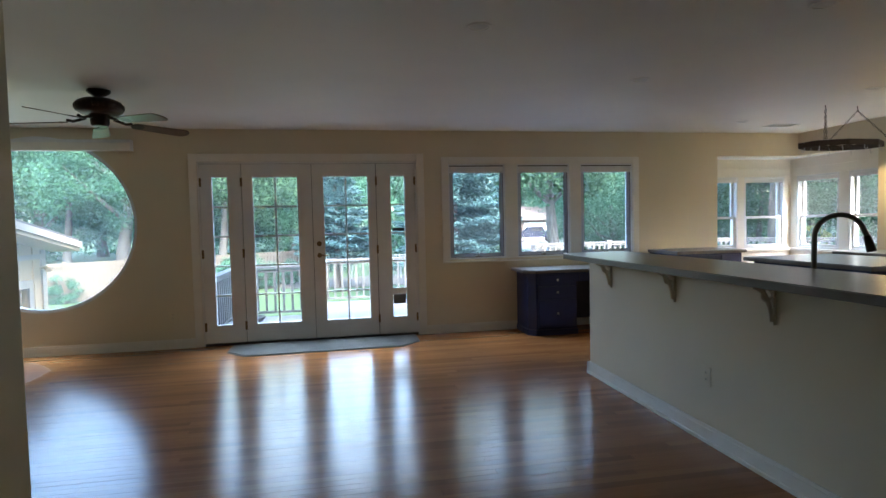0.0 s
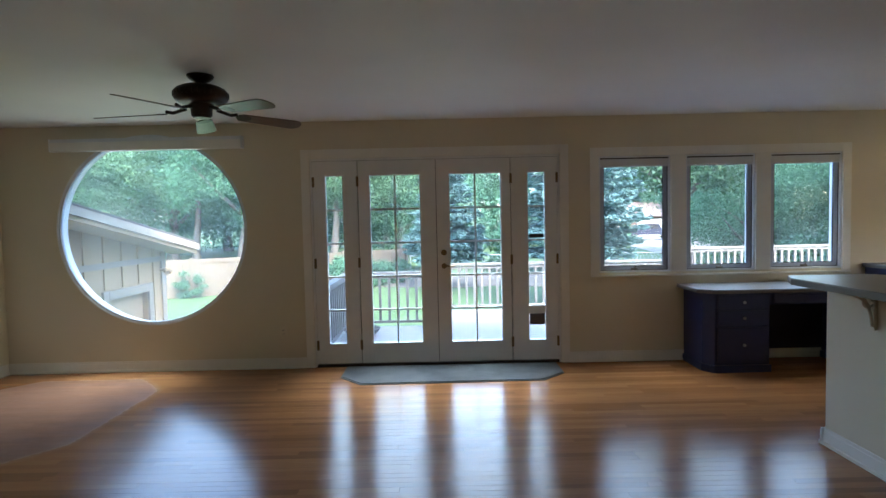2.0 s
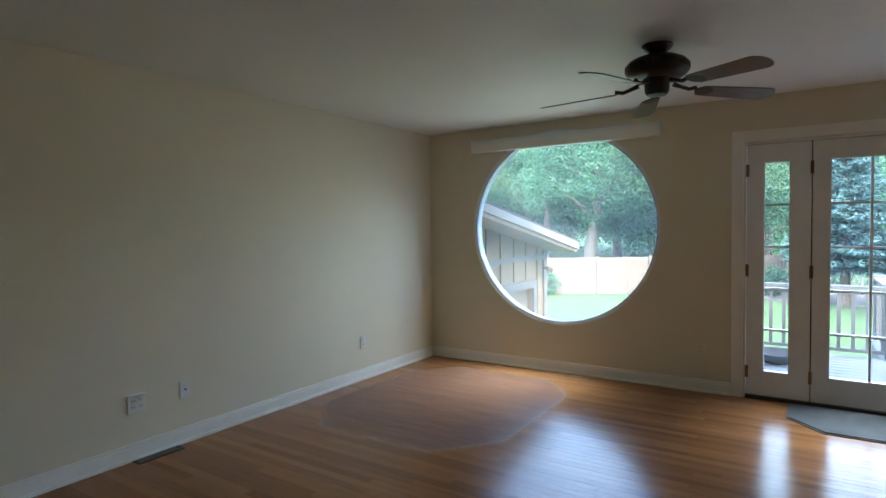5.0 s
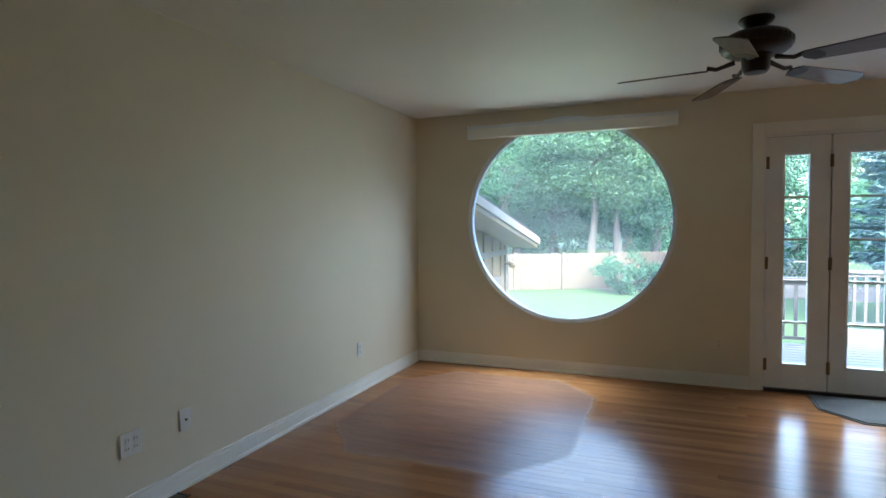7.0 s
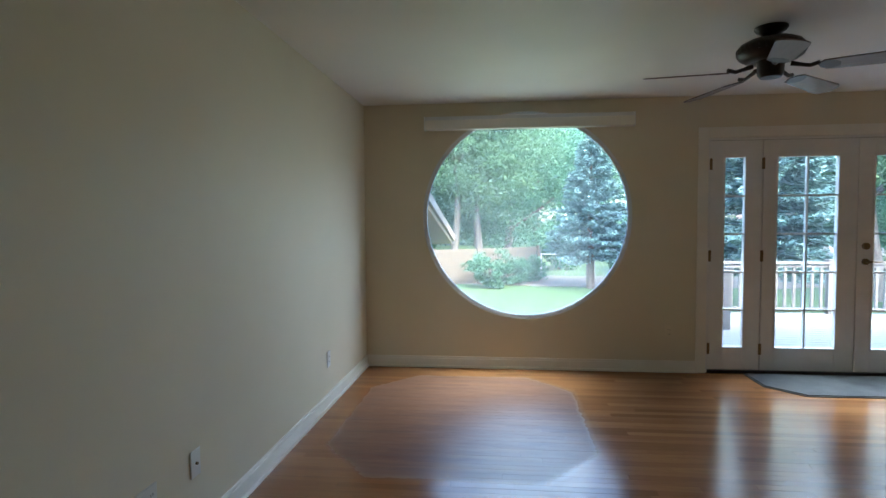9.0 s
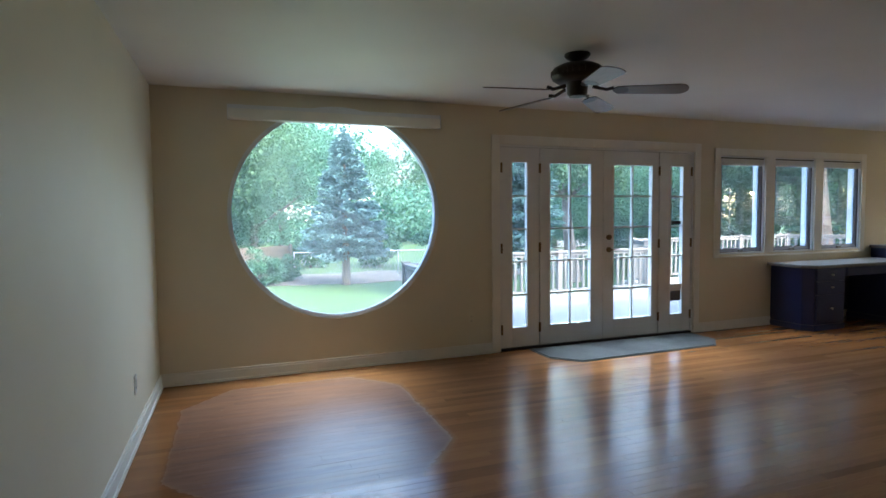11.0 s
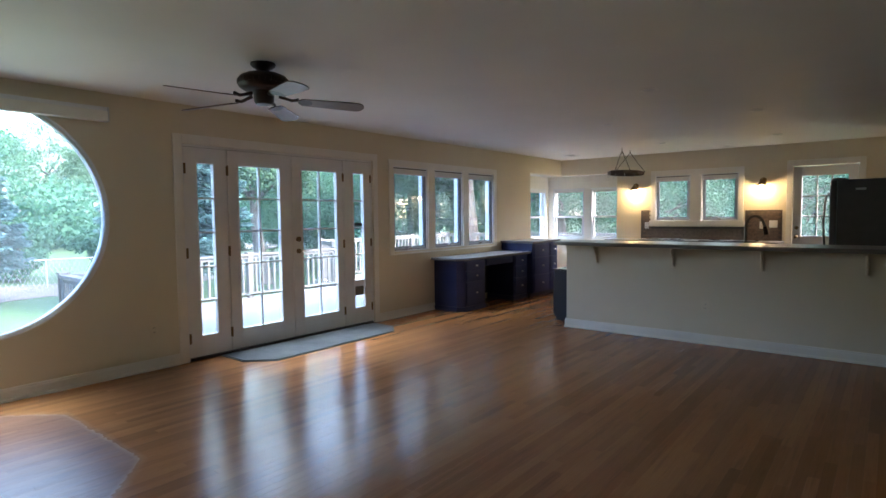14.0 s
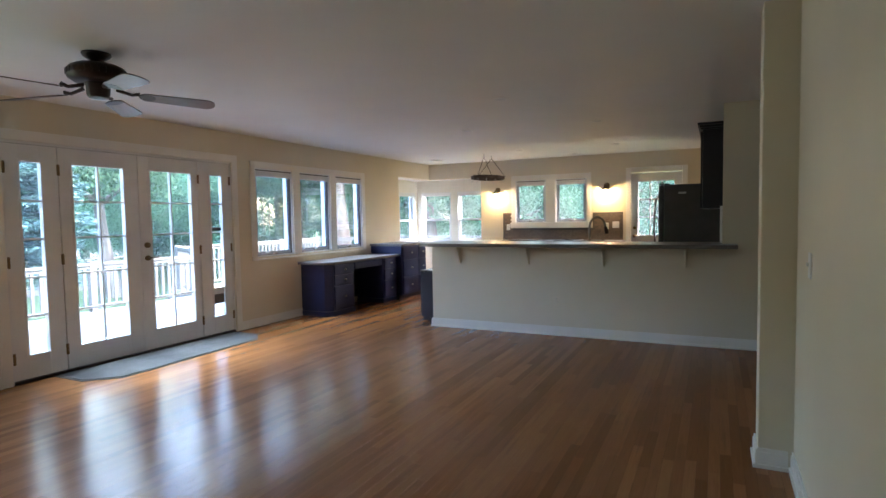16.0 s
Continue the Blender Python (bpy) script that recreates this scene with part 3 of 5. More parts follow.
# ---- french doors with side lights ----
def glazed_leaf(index, u0, u1, g0, g1, z0, z1, cols, rows, label, bottom=0.03, top=2.065, hinges=()):
    leaf_ob = thing(f"door_{index}", (0, N, 0), label, "door", "french doors", "structure")
    d0, d1 = 0.012, 0.057
    def fl(n, rects, a, b, mat, lab="", bev=0.002):
        return bars(n, rects, a, b - a, mat, leaf_ob, lab, bev)
    fl("stiles_and_rails", [(u0, g0, bottom, top), (g1, u1, bottom, top), (g0, g1, bottom, z0), (g0, g1, z1, top)], d0, d1, DOORW)
    e = 0.016
    fl("glazing_bead", [(g0 - e, g0, z0 - e, z1 + e), (g1, g1 + e, z0 - e, z1 + e), (g0, g1, z0 - e, z0), (g0, g1, z1, z1 + e)], d0 - 0.008, d0 - 0.0005, DOORW, "", 0.003)
    m = 0.008
    us = [g0 + (g1 - g0) * k / cols for k in range(cols + 1)]
    zs = [z0 + (z1 - z0) * k / rows for k in range(rows + 1)]
    for u in us[1:-1]:
        fl("muntin", [(u - m, u + m, z0, z1)], d0 + 0.004, d1 - 0.008, DOORW, "", 0.002)
    for z in zs[1:-1]:
        for a, b in zip(us, us[1:]):
            fl("muntin", [(a + (m if a > g0 else 0), b - (m if b < g1 else 0), z - m, z + m)], d0 + 0.0045, d1 - 0.0085, DOORW, "", 0.002)
    for a, b in zip(us, us[1:]):
        for c, d in zip(zs, zs[1:]):
            p = fl("pane", [(a + (m if a > g0 else 0), b - (m if b < g1 else 0), c + (m if c > z0 else 0), d - (m if d < z1 else 0))], 0.033, 0.037, GLASS, "", 0)
            p.visible_shadow = False
    for u in hinges:
        for z in (0.22, 1.05, 1.86):
            bm = bmesh.new()
            rod(bm, (u, 0.004, z - 0.05), (u, 0.004, z + 0.05), 0.008, seg=10)
            box(bm, (u - 0.012, 0.004, z - 0.048), (u + 0.012, 0.0115, z + 0.048))
            part("hinge", bm, BRASS, leaf_ob, "dull brass hinge")
    return leaf_ob


GZ = (0.235, 1.915)
glazed_leaf(1, -1.518, -1.078, -1.390, -1.222, *GZ, 1, 5, "white side light of the french doors, five panes", hinges=(-1.512,))
dl = glazed_leaf(2, -1.068, -0.296, -0.950, -0.455, *GZ, 2, 5, "white french door with ten panes, closed", hinges=(-1.073,))
dr = glazed_leaf(3, -0.290, 0.448, -0.158, 0.350, *GZ, 2, 5, "white french door with ten panes and a brass lever, closed", hinges=(0.453,))
sl = glazed_leaf(4, 0.458, 0.916, 0.622, 0.788, *GZ, 1, 5, "white side light with a pet flap at its foot", hinges=(0.912,))
bm = bmesh.new()
rod(bm, (-0.225, 0.012, 1.00), (-0.225, -0.010, 1.00), 0.027, seg=24)
rod(bm, (-0.225, -0.010, 1.00), (-0.225, -0.045, 1.00), 0.009, seg=12)
pipe(bm, [(-0.232, -0.045, 1.0), (-0.19, -0.047, 1.003), (-0.15, -0.045, 0.998), (-0.115, -0.040, 1.004)], [0.010, 0.009, 0.008, 0.006], 10)
part("door_handle", bm, BRASS, dr, "aged brass lever handle", smooth=True)
bm = bmesh.new()
rod(bm, (-0.225, 0.012, 1.135), (-0.225, -0.012, 1.135), 0.029, seg=24)
box(bm, (-0.231, -0.026, 1.122), (-0.219, -0.012, 1.148))
part("deadbolt", bm, BRASS, dr, "aged brass deadbolt", bevel=0.001)
bm = bmesh.new()
box(bm, (0.624, 0.016, 0.50), (0.786, 0.031, 0.575))
box(bm, (0.624, 0.014, 0.535), (0.786, 0.0155, 0.552))
part("pet_door_head", bm, VINYL, sl, "white rail above the pet flap")
bm = bmesh.new()
box(bm, (0.628, 0.020, 0.385), (0.782, 0.031, 0.498))
part("pet_flap", bm, FLAP, sl, "dark smoked pet flap", bevel=0.002)
bm = bmesh.new()
box(bm, (0.635, 0.022, 1.262), (0.775, 0.031, 1.30))
part("latch", bm, BRONZE, sl, "dark slide latch on the pane", bevel=0.002)
bm = bmesh.new()
box(bm, (DX0, N + 0.004, 2.068), (DX1, N + 0.15, DZ))
box(bm, (DX0, N + 0.004, 0), (-1.522, N + 0.15, 2.068))
box(bm, (0.92, N + 0.004, 0), (DX1, N + 0.15, 2.068))
for u in (-1.073, -0.293, 0.453):
    box(bm, (u - 0.03, N + 0.06, 0.03), (u + 0.03, N + 0.1, 2.068))
structure("door_frame", bm, DOORW, "white frame of the french doors", "door frame", bevel=0.002)
bm = bmesh.new()
box(bm, (-1.521, N + 0.02, 2.0655), (0.919, N + 0.058, 2.0678))
for u in (-1.0755, -0.2955, 0.4505):
    box(bm, (u, N + 0.04, 0.03), (u + 0.005, N + 0.0595, 2.065))
structure("weather_strip", bm, RUBBER, "dark weather strip in the door gaps", "trim")
bm = bmesh.new()
box(bm, (-1.521, N - 0.012, 0.0005), (0.919, N + 0.16, 0.026))
structure("threshold", bm, BRONZE, "dark metal threshold of the french doors", "threshold", bevel=0.004)

# ---- kitchen door ----
kd = thing("door_5", (E, 0, 0), "white half-glass kitchen door with nine panes, closed", "door", kind="structure")
bars("stiles_and_rails", [(1.775, 1.90, 0.015, 2.09), (2.485, 2.605, 0.015, 2.09), (1.90, 2.485, 0.015, 1.0), (1.90, 2.485, 1.94, 2.09)], 0.03, 0.045, DOORW, kd, axis="x")
us = [1.90 + 0.195 * k for k in range(4)]
zs = [1.0 + 0.94 * k / 3 for k in range(4)]
for u in us[1:-1]:
    bars("muntin", [(u - 0.009, u + 0.009, 1.0, 1.94)], 0.036, 0.033, DOORW, kd, axis="x")
for z in zs[1:-1]:
    bars("muntin", [(1.90, 2.485, z - 0.009, z + 0.009)], 0.038, 0.029, DOORW, kd, axis="x")
p = bars("pane", [(1.90, 2.485, 1.0, 1.94)], 0.05, 0.005, GLASS, kd, "", 0, axis="x")
p.visible_shadow = False
for z in (0.99, 1.13):
    bm = bmesh.new()
    rod(bm, (0.03, 2.545, z), (0.0, 2.545, z), 0.027, seg=20)
    if z < 1.1:
        bmesh.ops.create_uvsphere(bm, u_segments=16, v_segments=10, radius=0.028, matrix=Matrix.Translation((-0.03, 2.545, z)))
    part("knob" if z < 1.1 else "deadbolt", bm, BRASS, kd, "brass door knob" if z < 1.1 else "brass deadbolt", smooth=True)

# ---- added lamps at the openings, standing in for sky light ----
SKYLIGHT, LAWNLIGHT, SKYWATTS = (0.80, 0.955, 0.94), (0.84, 1.0, 0.78), 0.165  # watts for each square metre of glass


STEEP = 2.6


def window_fill(x, y, z, w, h, turn=0.0, tilt=30.0, share=1.0):
    """Added lamps that stand in for sky light coming down through an opening into the room."""
    data = bpy.data.lights.new("window_fill", "AREA")
    data.shape, data.size, data.size_y, data.energy, data.color = "RECTANGLE", w, h, SKYWATTS * w * h * share, SKYLIGHT
    data.spread = radians(104)
    ob = new("window_fill", data)
    ob.matrix_world = pose(x, y, z, 0, 0, turn) @ pose(0, 0, 0, -90 + tilt, 0, 0)
    steep = data.copy()  # second added lamp, narrow and steep, brightens by floor bounce without mirroring
    steep.energy, steep.spread = data.energy * STEEP, radians(56)
    ob = new("window_fill", steep)
    ob.matrix_world = pose(x, y, z, 0, 0, turn) @ pose(0, 0, 0, -90 + 70, 0, 0)


def lawn_fill(x, z, w, h, share):
    """Added lamp that stands in for light thrown up by the sunlit lawn and deck through an opening, on to the ceiling.
    """
    data = bpy.data.lights.new("lawn_fill", "AREA")
    data.shape, data.size, data.size_y, data.energy, data.color = "RECTANGLE", w, h, SKYWATTS * w * h * share, LAWNLIGHT
    data.spread = radians(120)
    new("lawn_fill", data).matrix_world = pose(x, N - 0.03, z, -90 - 35, 0, 0)


# lamp turned west to brighten the wall beside the round window
window_fill(RX, N + 0.12, RZ, 1.1, 1.4, -30, share=1.05)
lawn_fill(RX, RZ, 1.2, 1.2, 0.42)
lawn_fill(-0.3, 1.08, 1.2, 1.5, 0.12)
for u, w in ((-1.306, 0.16), (-0.70, 0.49), (0.096, 0.50), (0.705, 0.16)):
    window_fill(u, N - 0.03, 1.08, w, 1.6)
for p, q in WIN:
    window_fill((p + q) / 2, N - 0.03, 1.46, 0.58, 0.95, share=0.6)
for p, q in KWIN:
    window_fill(E - 0.04, (p + q) / 2, 1.62, 0.45, 0.6, -90, share=0.6)
window_fill(5.7, BY - 0.03, 1.38, 1.2, 0.9, share=0.3)
window_fill(BX - 0.03, 6.25, 1.38, 1.3, 0.9, -90, share=0.3)

# ---- things in the living room ----
def valance():
    t = thing("blind_headrail", (-3.116, N, 2.205), "white blind headrail box above the round window", "blind")
    boxes("cover", [((-0.93, -0.085, 0.0), (0.93, -0.001, 0.085))], TRIM, t, bevel=0.006)
    boxes("top_strip", [((-0.93, -0.07, 0.086), (0.93, -0.001, 0.12))], SHADE, t, "slightly darker top strip", bevel=0.004)
    boxes("end_cap", [((-0.936, -0.086, -0.002), (-0.931, -0.001, 0.12))], VINYL, t)
    boxes("end_cap", [((0.931, -0.086, -0.002), (0.936, -0.001, 0.12))], VINYL, t)


def ceiling_fan(x, y):
    t = thing("ceiling_fan", (x, y, C + 0.02), "dark bronze ceiling fan with five brown wooden blades", "ceiling fan")
    bm = bmesh.new()
    lathe(bm, [(0.085, -0.0205), (0.086, -0.03), (0.075, -0.045), (0.05, -0.06), (0.032, -0.07)], 40)
    part("canopy", bm, BRONZE, t, smooth=True)
    bm = bmesh.new()
    lathe(bm, [(0.03, -0.07), (0.03, -0.10), (0.055, -0.10)], 24)
    part("downrod", bm, BRONZE, t, smooth=True)
    bm = bmesh.new()
    lathe(bm, [(0.06, -0.085), (0.12, -0.095), (0.155, -0.112), (0.172, -0.135), (0.175, -0.160), (0.165, -0.185), (0.135, -0.205), (0.08, -0.212)], 48)
    part("motor_housing", bm, BRONZE, t, smooth=True)
    bm = bmesh.new()
    rod(bm, (0.171, 0, -0.135), (0.171, 0, -0.168), 0.006, seg=6)
    pieces("rib", mesh_of("rib", bm, BRONZE), t, [pose(0, 0, 0, 0, 0, 12 * k) for k in range(30)])
    bm = bmesh.new()
    lathe(bm, [(0.08, -0.212), (0.07, -0.225), (0.066, -0.285), (0.055, -0.302), (0.02, -0.308)], 32)
    part("switch_housing", bm, BRONZE, t, smooth=True)
    tip, root = 0.70, 0.255
    outline = []
    n = 10
    for k in range(n + 1):
        u = k / n
        outline.append((root + (tip - 0.06 - root) * u, 0.055 + 0.018 * u))
    for k in range(1, 8):
        a = math.pi / 2 - math.pi * k / 8
        outline.append((tip - 0.06 + 0.06 * math.cos(a), 0.073 * math.sin(a)))
    for k in range(n, -1, -1):
        u = k / n
        outline.append((root + (tip - 0.06 - root) * u, -0.055 - 0.018 * u))
    bm = bmesh.new()
    prism(bm, outline, -0.003, 0.003)
    blade_mesh = mesh_of("blade", bm, BLADE, 0.001)
    bm = bmesh.new()
    pipe(bm, [(0.10, 0, 0.018), (0.15, 0.0, 0.004), (0.19, 0, -0.006), (0.235, 0, 0.006)], [0.014, 0.011, 0.011, 0.012], 8)
    lathe(bm, [(0.0, 0.0), (0.05, 0.0), (0.052, 0.006), (0.0, 0.010)], 20, (0.28, 0, -0.0135))
    arm_mesh = mesh_of("blade_arm", bm, BRONZE, smooth=True)
    for k in range(5):
        a = 38 + 72 * k
        blade = new("blade", blade_mesh)
        blade.parent = t
        blade.matrix_basis = pose(0, 0, -0.262, 0, 0, a) @ pose(0, 0, 0, -12, 2.5, 0)
        arm = new("blade_arm", arm_mesh)
        arm.parent = t
        arm.matrix_basis = pose(0, 0, -0.252, 0, 0, a) @ pose(0, 0, 0, -12, 2.5, 0)


def door_mat():
    poly = [(-1.22, 6.585), (-1.22, 6.20), (-1.0, 5.955), (0.66, 5.985), (0.88, 6.21), (0.88, 6.585)]
    t = thing("door_mat", (0, 0, 0.0005), "grey carpet door mat with clipped corners and dark edge", "mat")
    bm = bmesh.new()
    prism(bm, poly, 0, 0.006)
    part("backing", bm, RUBBER, t, "dark rubber edge", bevel=0.002)
    c = (-0.17, 6.3)
    bm = bmesh.new()
    prism(bm, [(c[0] + (x - c[0]) * 0.985, c[1] + (y - c[1]) * 0.955) for x, y in poly], 0.006, 0.013)
    part("carpet", bm, MATF, t, bevel=0.003)


def outlet(at, turn, double=False, kind="outlet", mat=None):
    """A wall plate; it faces its own -y before the turn."""
    names = {"outlet": "plain duplex outlet plate", "switch": "white light switch plate", "jack": "white cable wall plate"}
    t = thing("wall_outlet" if kind == "outlet" else "light_switch" if kind == "switch" else "cable_plate", at, names[kind] + " on the wall", kind if kind != "jack" else "wall plate", turn=turn)
    w = 0.058 if double else 0.036
    boxes("plate", [((-w, -0.007, -0.058), (w, -0.0005, 0.058))], mat or PLATE, t, bevel=0.003)
    for cx in ((-0.023, 0.023) if double else (0,)):
        if kind == "outlet":
            for dz in (-0.02, 0.02):
                bm = bmesh.new()
                rod(bm, (cx, -0.0072, dz), (cx, -0.009, dz), 0.0165, seg=20)
                part("receptacle", bm, mat or PLATE, t)
                boxes("slots", [((cx - 0.008, -0.0096, dz - 0.004), (cx - 0.005, -0.0091, dz + 0.007)), ((cx + 0.005, -0.0096, dz - 0.004), (cx + 0.008, -0.0091, dz + 0.007))], SLOT, t)
        elif kind == "switch":
            boxes("toggle", [((cx - 0.005, -0.018, -0.004), (cx + 0.005, -0.0072, 0.014))], PLATE, t, bevel=0.002)
        else:
            bm = bmesh.new()
            rod(bm, (cx, -0.007, 0), (cx, -0.016, 0), 0.006, seg=12)
            part("jack", bm, BRASS, t)


def floor_vent():
    t = thing("floor_vent", (-4.575, 3.39, 0.0005), "brown slotted floor vent beside the base board", "vent")
    boxes("frame", [((-0.05, -0.15, 0), (-0.038, 0.15, 0.006)), ((0.038, -0.15, 0), (0.05, 0.15, 0.006)), ((-0.038, -0.15, 0), (0.038, -0.138, 0.006)), ((-0.038, 0.138, 0), (0.038, 0.15, 0.006))], BRONZE, t)
    boxes("pan", [((-0.038, -0.138, 0.0), (0.038, 0.138, 0.002))], SLOT, t)
    bm = bmesh.new()
    box(bm, (-0.038, -0.003, 0.002), (0.038, 0.003, 0.0055))
    pieces("slat", mesh_of("slat", bm, NICKEL), t, [pose(0, -0.125 + 0.0125 * k, 0) for k in range(21)])


def can_light(x, y, r=0.075):
    t = thing("recessed_light", (x, y, C), "unlit recessed ceiling light with a white ring", "ceiling light", "recessed lights")
    bm = bmesh.new()
    lathe(bm, [(r, -0.0005), (r, -0.004), (r * 0.9, -0.008), (r * 0.74, -0.006), (r * 0.72, -0.002), (r * 0.71, -0.0008)], 32)
    part("trim_ring", bm, CANW, t, smooth=True)
    bm = bmesh.new()
    lathe(bm, [(r * 0.7, -0.0009), (r * 0.68, -0.002), (r * 0.4, -0.005), (0.004, -0.006)], 24)
    part("bulb", bm, SHADE, t, "dull white bulb face", smooth=True)


def ceiling_vent(x, y):
    t = thing("ceiling_vent", (x, y, C), "white slatted ceiling vent", "vent")
    boxes("frame", [((-0.18, -0.10, -0.008), (0.18, -0.08, -0.0005)), ((-0.18, 0.08, -0.008), (0.18, 0.10, -0.0005)), ((-0.18, -0.08, -0.008), (-0.16, 0.08, -0.0005)), ((0.16, -0.08, -0.008), (0.18, 0.08, -0.0005))], CANW, t)
    boxes("backing", [((-0.16, -0.08, -0.002), (0.16, 0.08, -0.0005))], SLOT, t)
    bm = bmesh.new()
    box(bm, (-0.16, -0.006, -0.002), (0.16, 0.002, 0.0))
    pieces("slat", mesh_of("slat", bm, CANW), t, [pose(0, -0.07 + 0.02 * k, -0.004, 25) for k in range(8)])


def bar_top():
    t = thing("bar_counter", (0, 0, 1.019), "grey laminate breakfast bar top with clipped end corners", "counter")
    poly = [(1.87, 1.06), (1.87, 4.40), (1.94, 4.545), (2.44, 4.545), (2.50, 4.46), (2.50, 1.20), (2.135, 1.195), (2.135, 1.06)]
    bm = bmesh.new()
    prism(bm, poly, 0.0, 0.036)
    part("core", bm, LAMED, t, "dark worn front edge", bevel=0.004)
    bm = bmesh.new()
    prism(bm, [(x + (0.002 if x < 2 else -0.002), y) for x, y in poly], 0.0365, 0.041)
    part("top", bm, LAMIN, t, bevel=0.0015)


def bracket(y):
    """A scrolled corbel under the bar."""
    t = thing("bar_bracket", (2.139, y, 0.80), "cream scrolled wooden bracket under the bar", "bracket", "bar brackets")
    bm = bmesh.new()
    box(bm, (-0.016, -0.014, 0.0), (-0.0005, 0.014, 0.217))
    part("back_plate", bm, CREAMB, t, bevel=0.003)
    bm = bmesh.new()
    box(bm, (-0.15, -0.014, 0.203), (-0.017, 0.014, 0.217))
    part("arm", bm, CREAMB, t, bevel=0.003)
    bm = bmesh.new()
    pts = []
    for k in range(15):
        a = math.pi / 2 * k / 14
        pts.append((-0.02 - 0.11 * (1 - math.cos(a)), 0, 0.02 + 0.178 * math.sin(a)))
    pipe(bm, pts, 0.012, 10)
    pipe(bm, [(-0.045 + 0.03 * math.cos(a), 0, 0.155 + 0.03 * math.sin(a)) for a in [0.45 * k for k in range(14)]], 0.008, 8)
    part("scroll", bm, CREAMB, t, smooth=True)


def drawer_front(parent, x0, x1, z0, z1, y, knobs=1, mat=None):
    """A raised drawer front that faces -y."""
    bm = bmesh.new()
    box(bm, (x0, y - 0.019, z0), (x1, y, z1))
    d = part("drawer", bm, mat or NAVY, parent, bevel=0.004)
    bm = bmesh.new()
    box(bm, (x0 + 0.022, y - 0.022, z0 + 0.022), (x1 - 0.022, y - 0.0192, z1 - 0.022))
    part("panel", bm, mat or NAVY, d, bevel=0.002)
    for k in range(knobs):
        cx = (x0 + x1) / 2 if knobs == 1 else x0 + (x1 - x0) * (0.25 + 0.5 * k)
        bm = bmesh.new()
        rod(bm, (cx, y - 0.022, (z0 + z1) / 2), (cx, y - 0.036, (z0 + z1) / 2), 0.006, seg=10)
        bmesh.ops.create_uvsphere(bm, u_segments=14, v_segments=8, radius=0.014, matrix=Matrix.Translation((cx, y - 0.042, (z0 + z1) / 2)))
        part("knob", bm, STEEL, d, "brushed steel knob", smooth=True)


def desk():
    t = thing("desk", (0, 0, 0), "navy built-in desk with drawer pedestals and grey top", "desk")
    yb, yf = N - 0.002, 6.10
    bm = bmesh.new()
    prism(bm, [(2.17, yb), (2.17, yf + 0.10), (2.24, yf), (2.74, yf), (2.74, yb)], 0.07, 0.735)
    part("pedestal", bm, NAVY, t, bevel=0.004)
    bm = bmesh.new()
    prism(bm, [(2.155, yb), (2.155, yf + 0.09), (2.232, yf - 0.012), (2.755, yf - 0.012), (2.755, yb)], 0.0, 0.068)
    part("plinth", bm, NAVY, t, bevel=0.006)
    for z0, z1 in ((0.10, 0.42), (0.44, 0.575), (0.59, 0.715)):
        drawer_front(t, 2.26, 2.72, z0, z1, yf)
    boxes("pedestal", [((3.56, yf, 0.07), (3.98, yb, 0.735))], NAVY, t, bevel=0.004)
    boxes("plinth", [((3.545, yf - 0.012, 0.0), (3.985, yb, 0.068))], NAVY, t, bevel=0.006)
    for z0, z1 in ((0.10, 0.36), (0.375, 0.55), (0.565, 0.715)):
        drawer_front(t, 3.585, 3.955, z0, z1, yf)
    boxes("pencil_drawer_box", [((2.745, yf + 0.012, 0.62), (3.555, yb - 0.1, 0.733))], NAVY, t)
    drawer_front(t, 2.78, 3.52, 0.635, 0.72, yf + 0.011, 0)
    boxes("back_panel", [((2.745, yb - 0.02, 0.1), (3.555, yb, 0.733))], NAVYD, t)
    bm = bmesh.new()
    poly = [(2.10, yb), (2.10, 6.16), (2.22, 6.04), (3.985, 6.03), (3.985, yb)]
    prism(bm, poly, 0.737, 0.765)
    part("edge", bm, LAMED, t, "dark edge band", bevel=0.003)
    bm = bmesh.new()
    prism(bm, [(x, y) for x, y in poly], 0.7655, 0.773)
    part("tabletop", bm, LAMIN, t, "grey laminate top", bevel=0.003)


def drawer_chest():
    t = thing("drawer_cabinet", (0, 0, 0), "navy drawer cabinet with grey top beside the desk", "cabinet")
    yb, yf, x0, x1 = N - 0.002, 6.00, 3.99, 4.86
    boxes("body", [((x0, yf, 0.07), (x1, yb, 0.90))], NAVY, t, bevel=0.004)
    boxes("plinth", [((x0 + 0.003, yf + 0.05, 0.0), (x1 - 0.02, yb, 0.069))], NAVYD, t)
    for z0, z1 in ((0.09, 0.37), (0.385, 0.66), (0.675, 0.88)):
        drawer_front(t, x0 + 0.03, x0 + 0.56, z0, z1, yf)
        drawer_front(t, x0 + 0.58, x1 - 0.03, z0, z1, yf)
    boxes("edge", [((3.96, 5.96, 0.902), (4.90, yb, 0.932))], LAMED, t, bevel=0.003)
    boxes("top", [((3.96, 5.96, 0.9325), (4.90, yb, 0.94))], LAMIN, t, "grey laminate top", bevel=0.003)


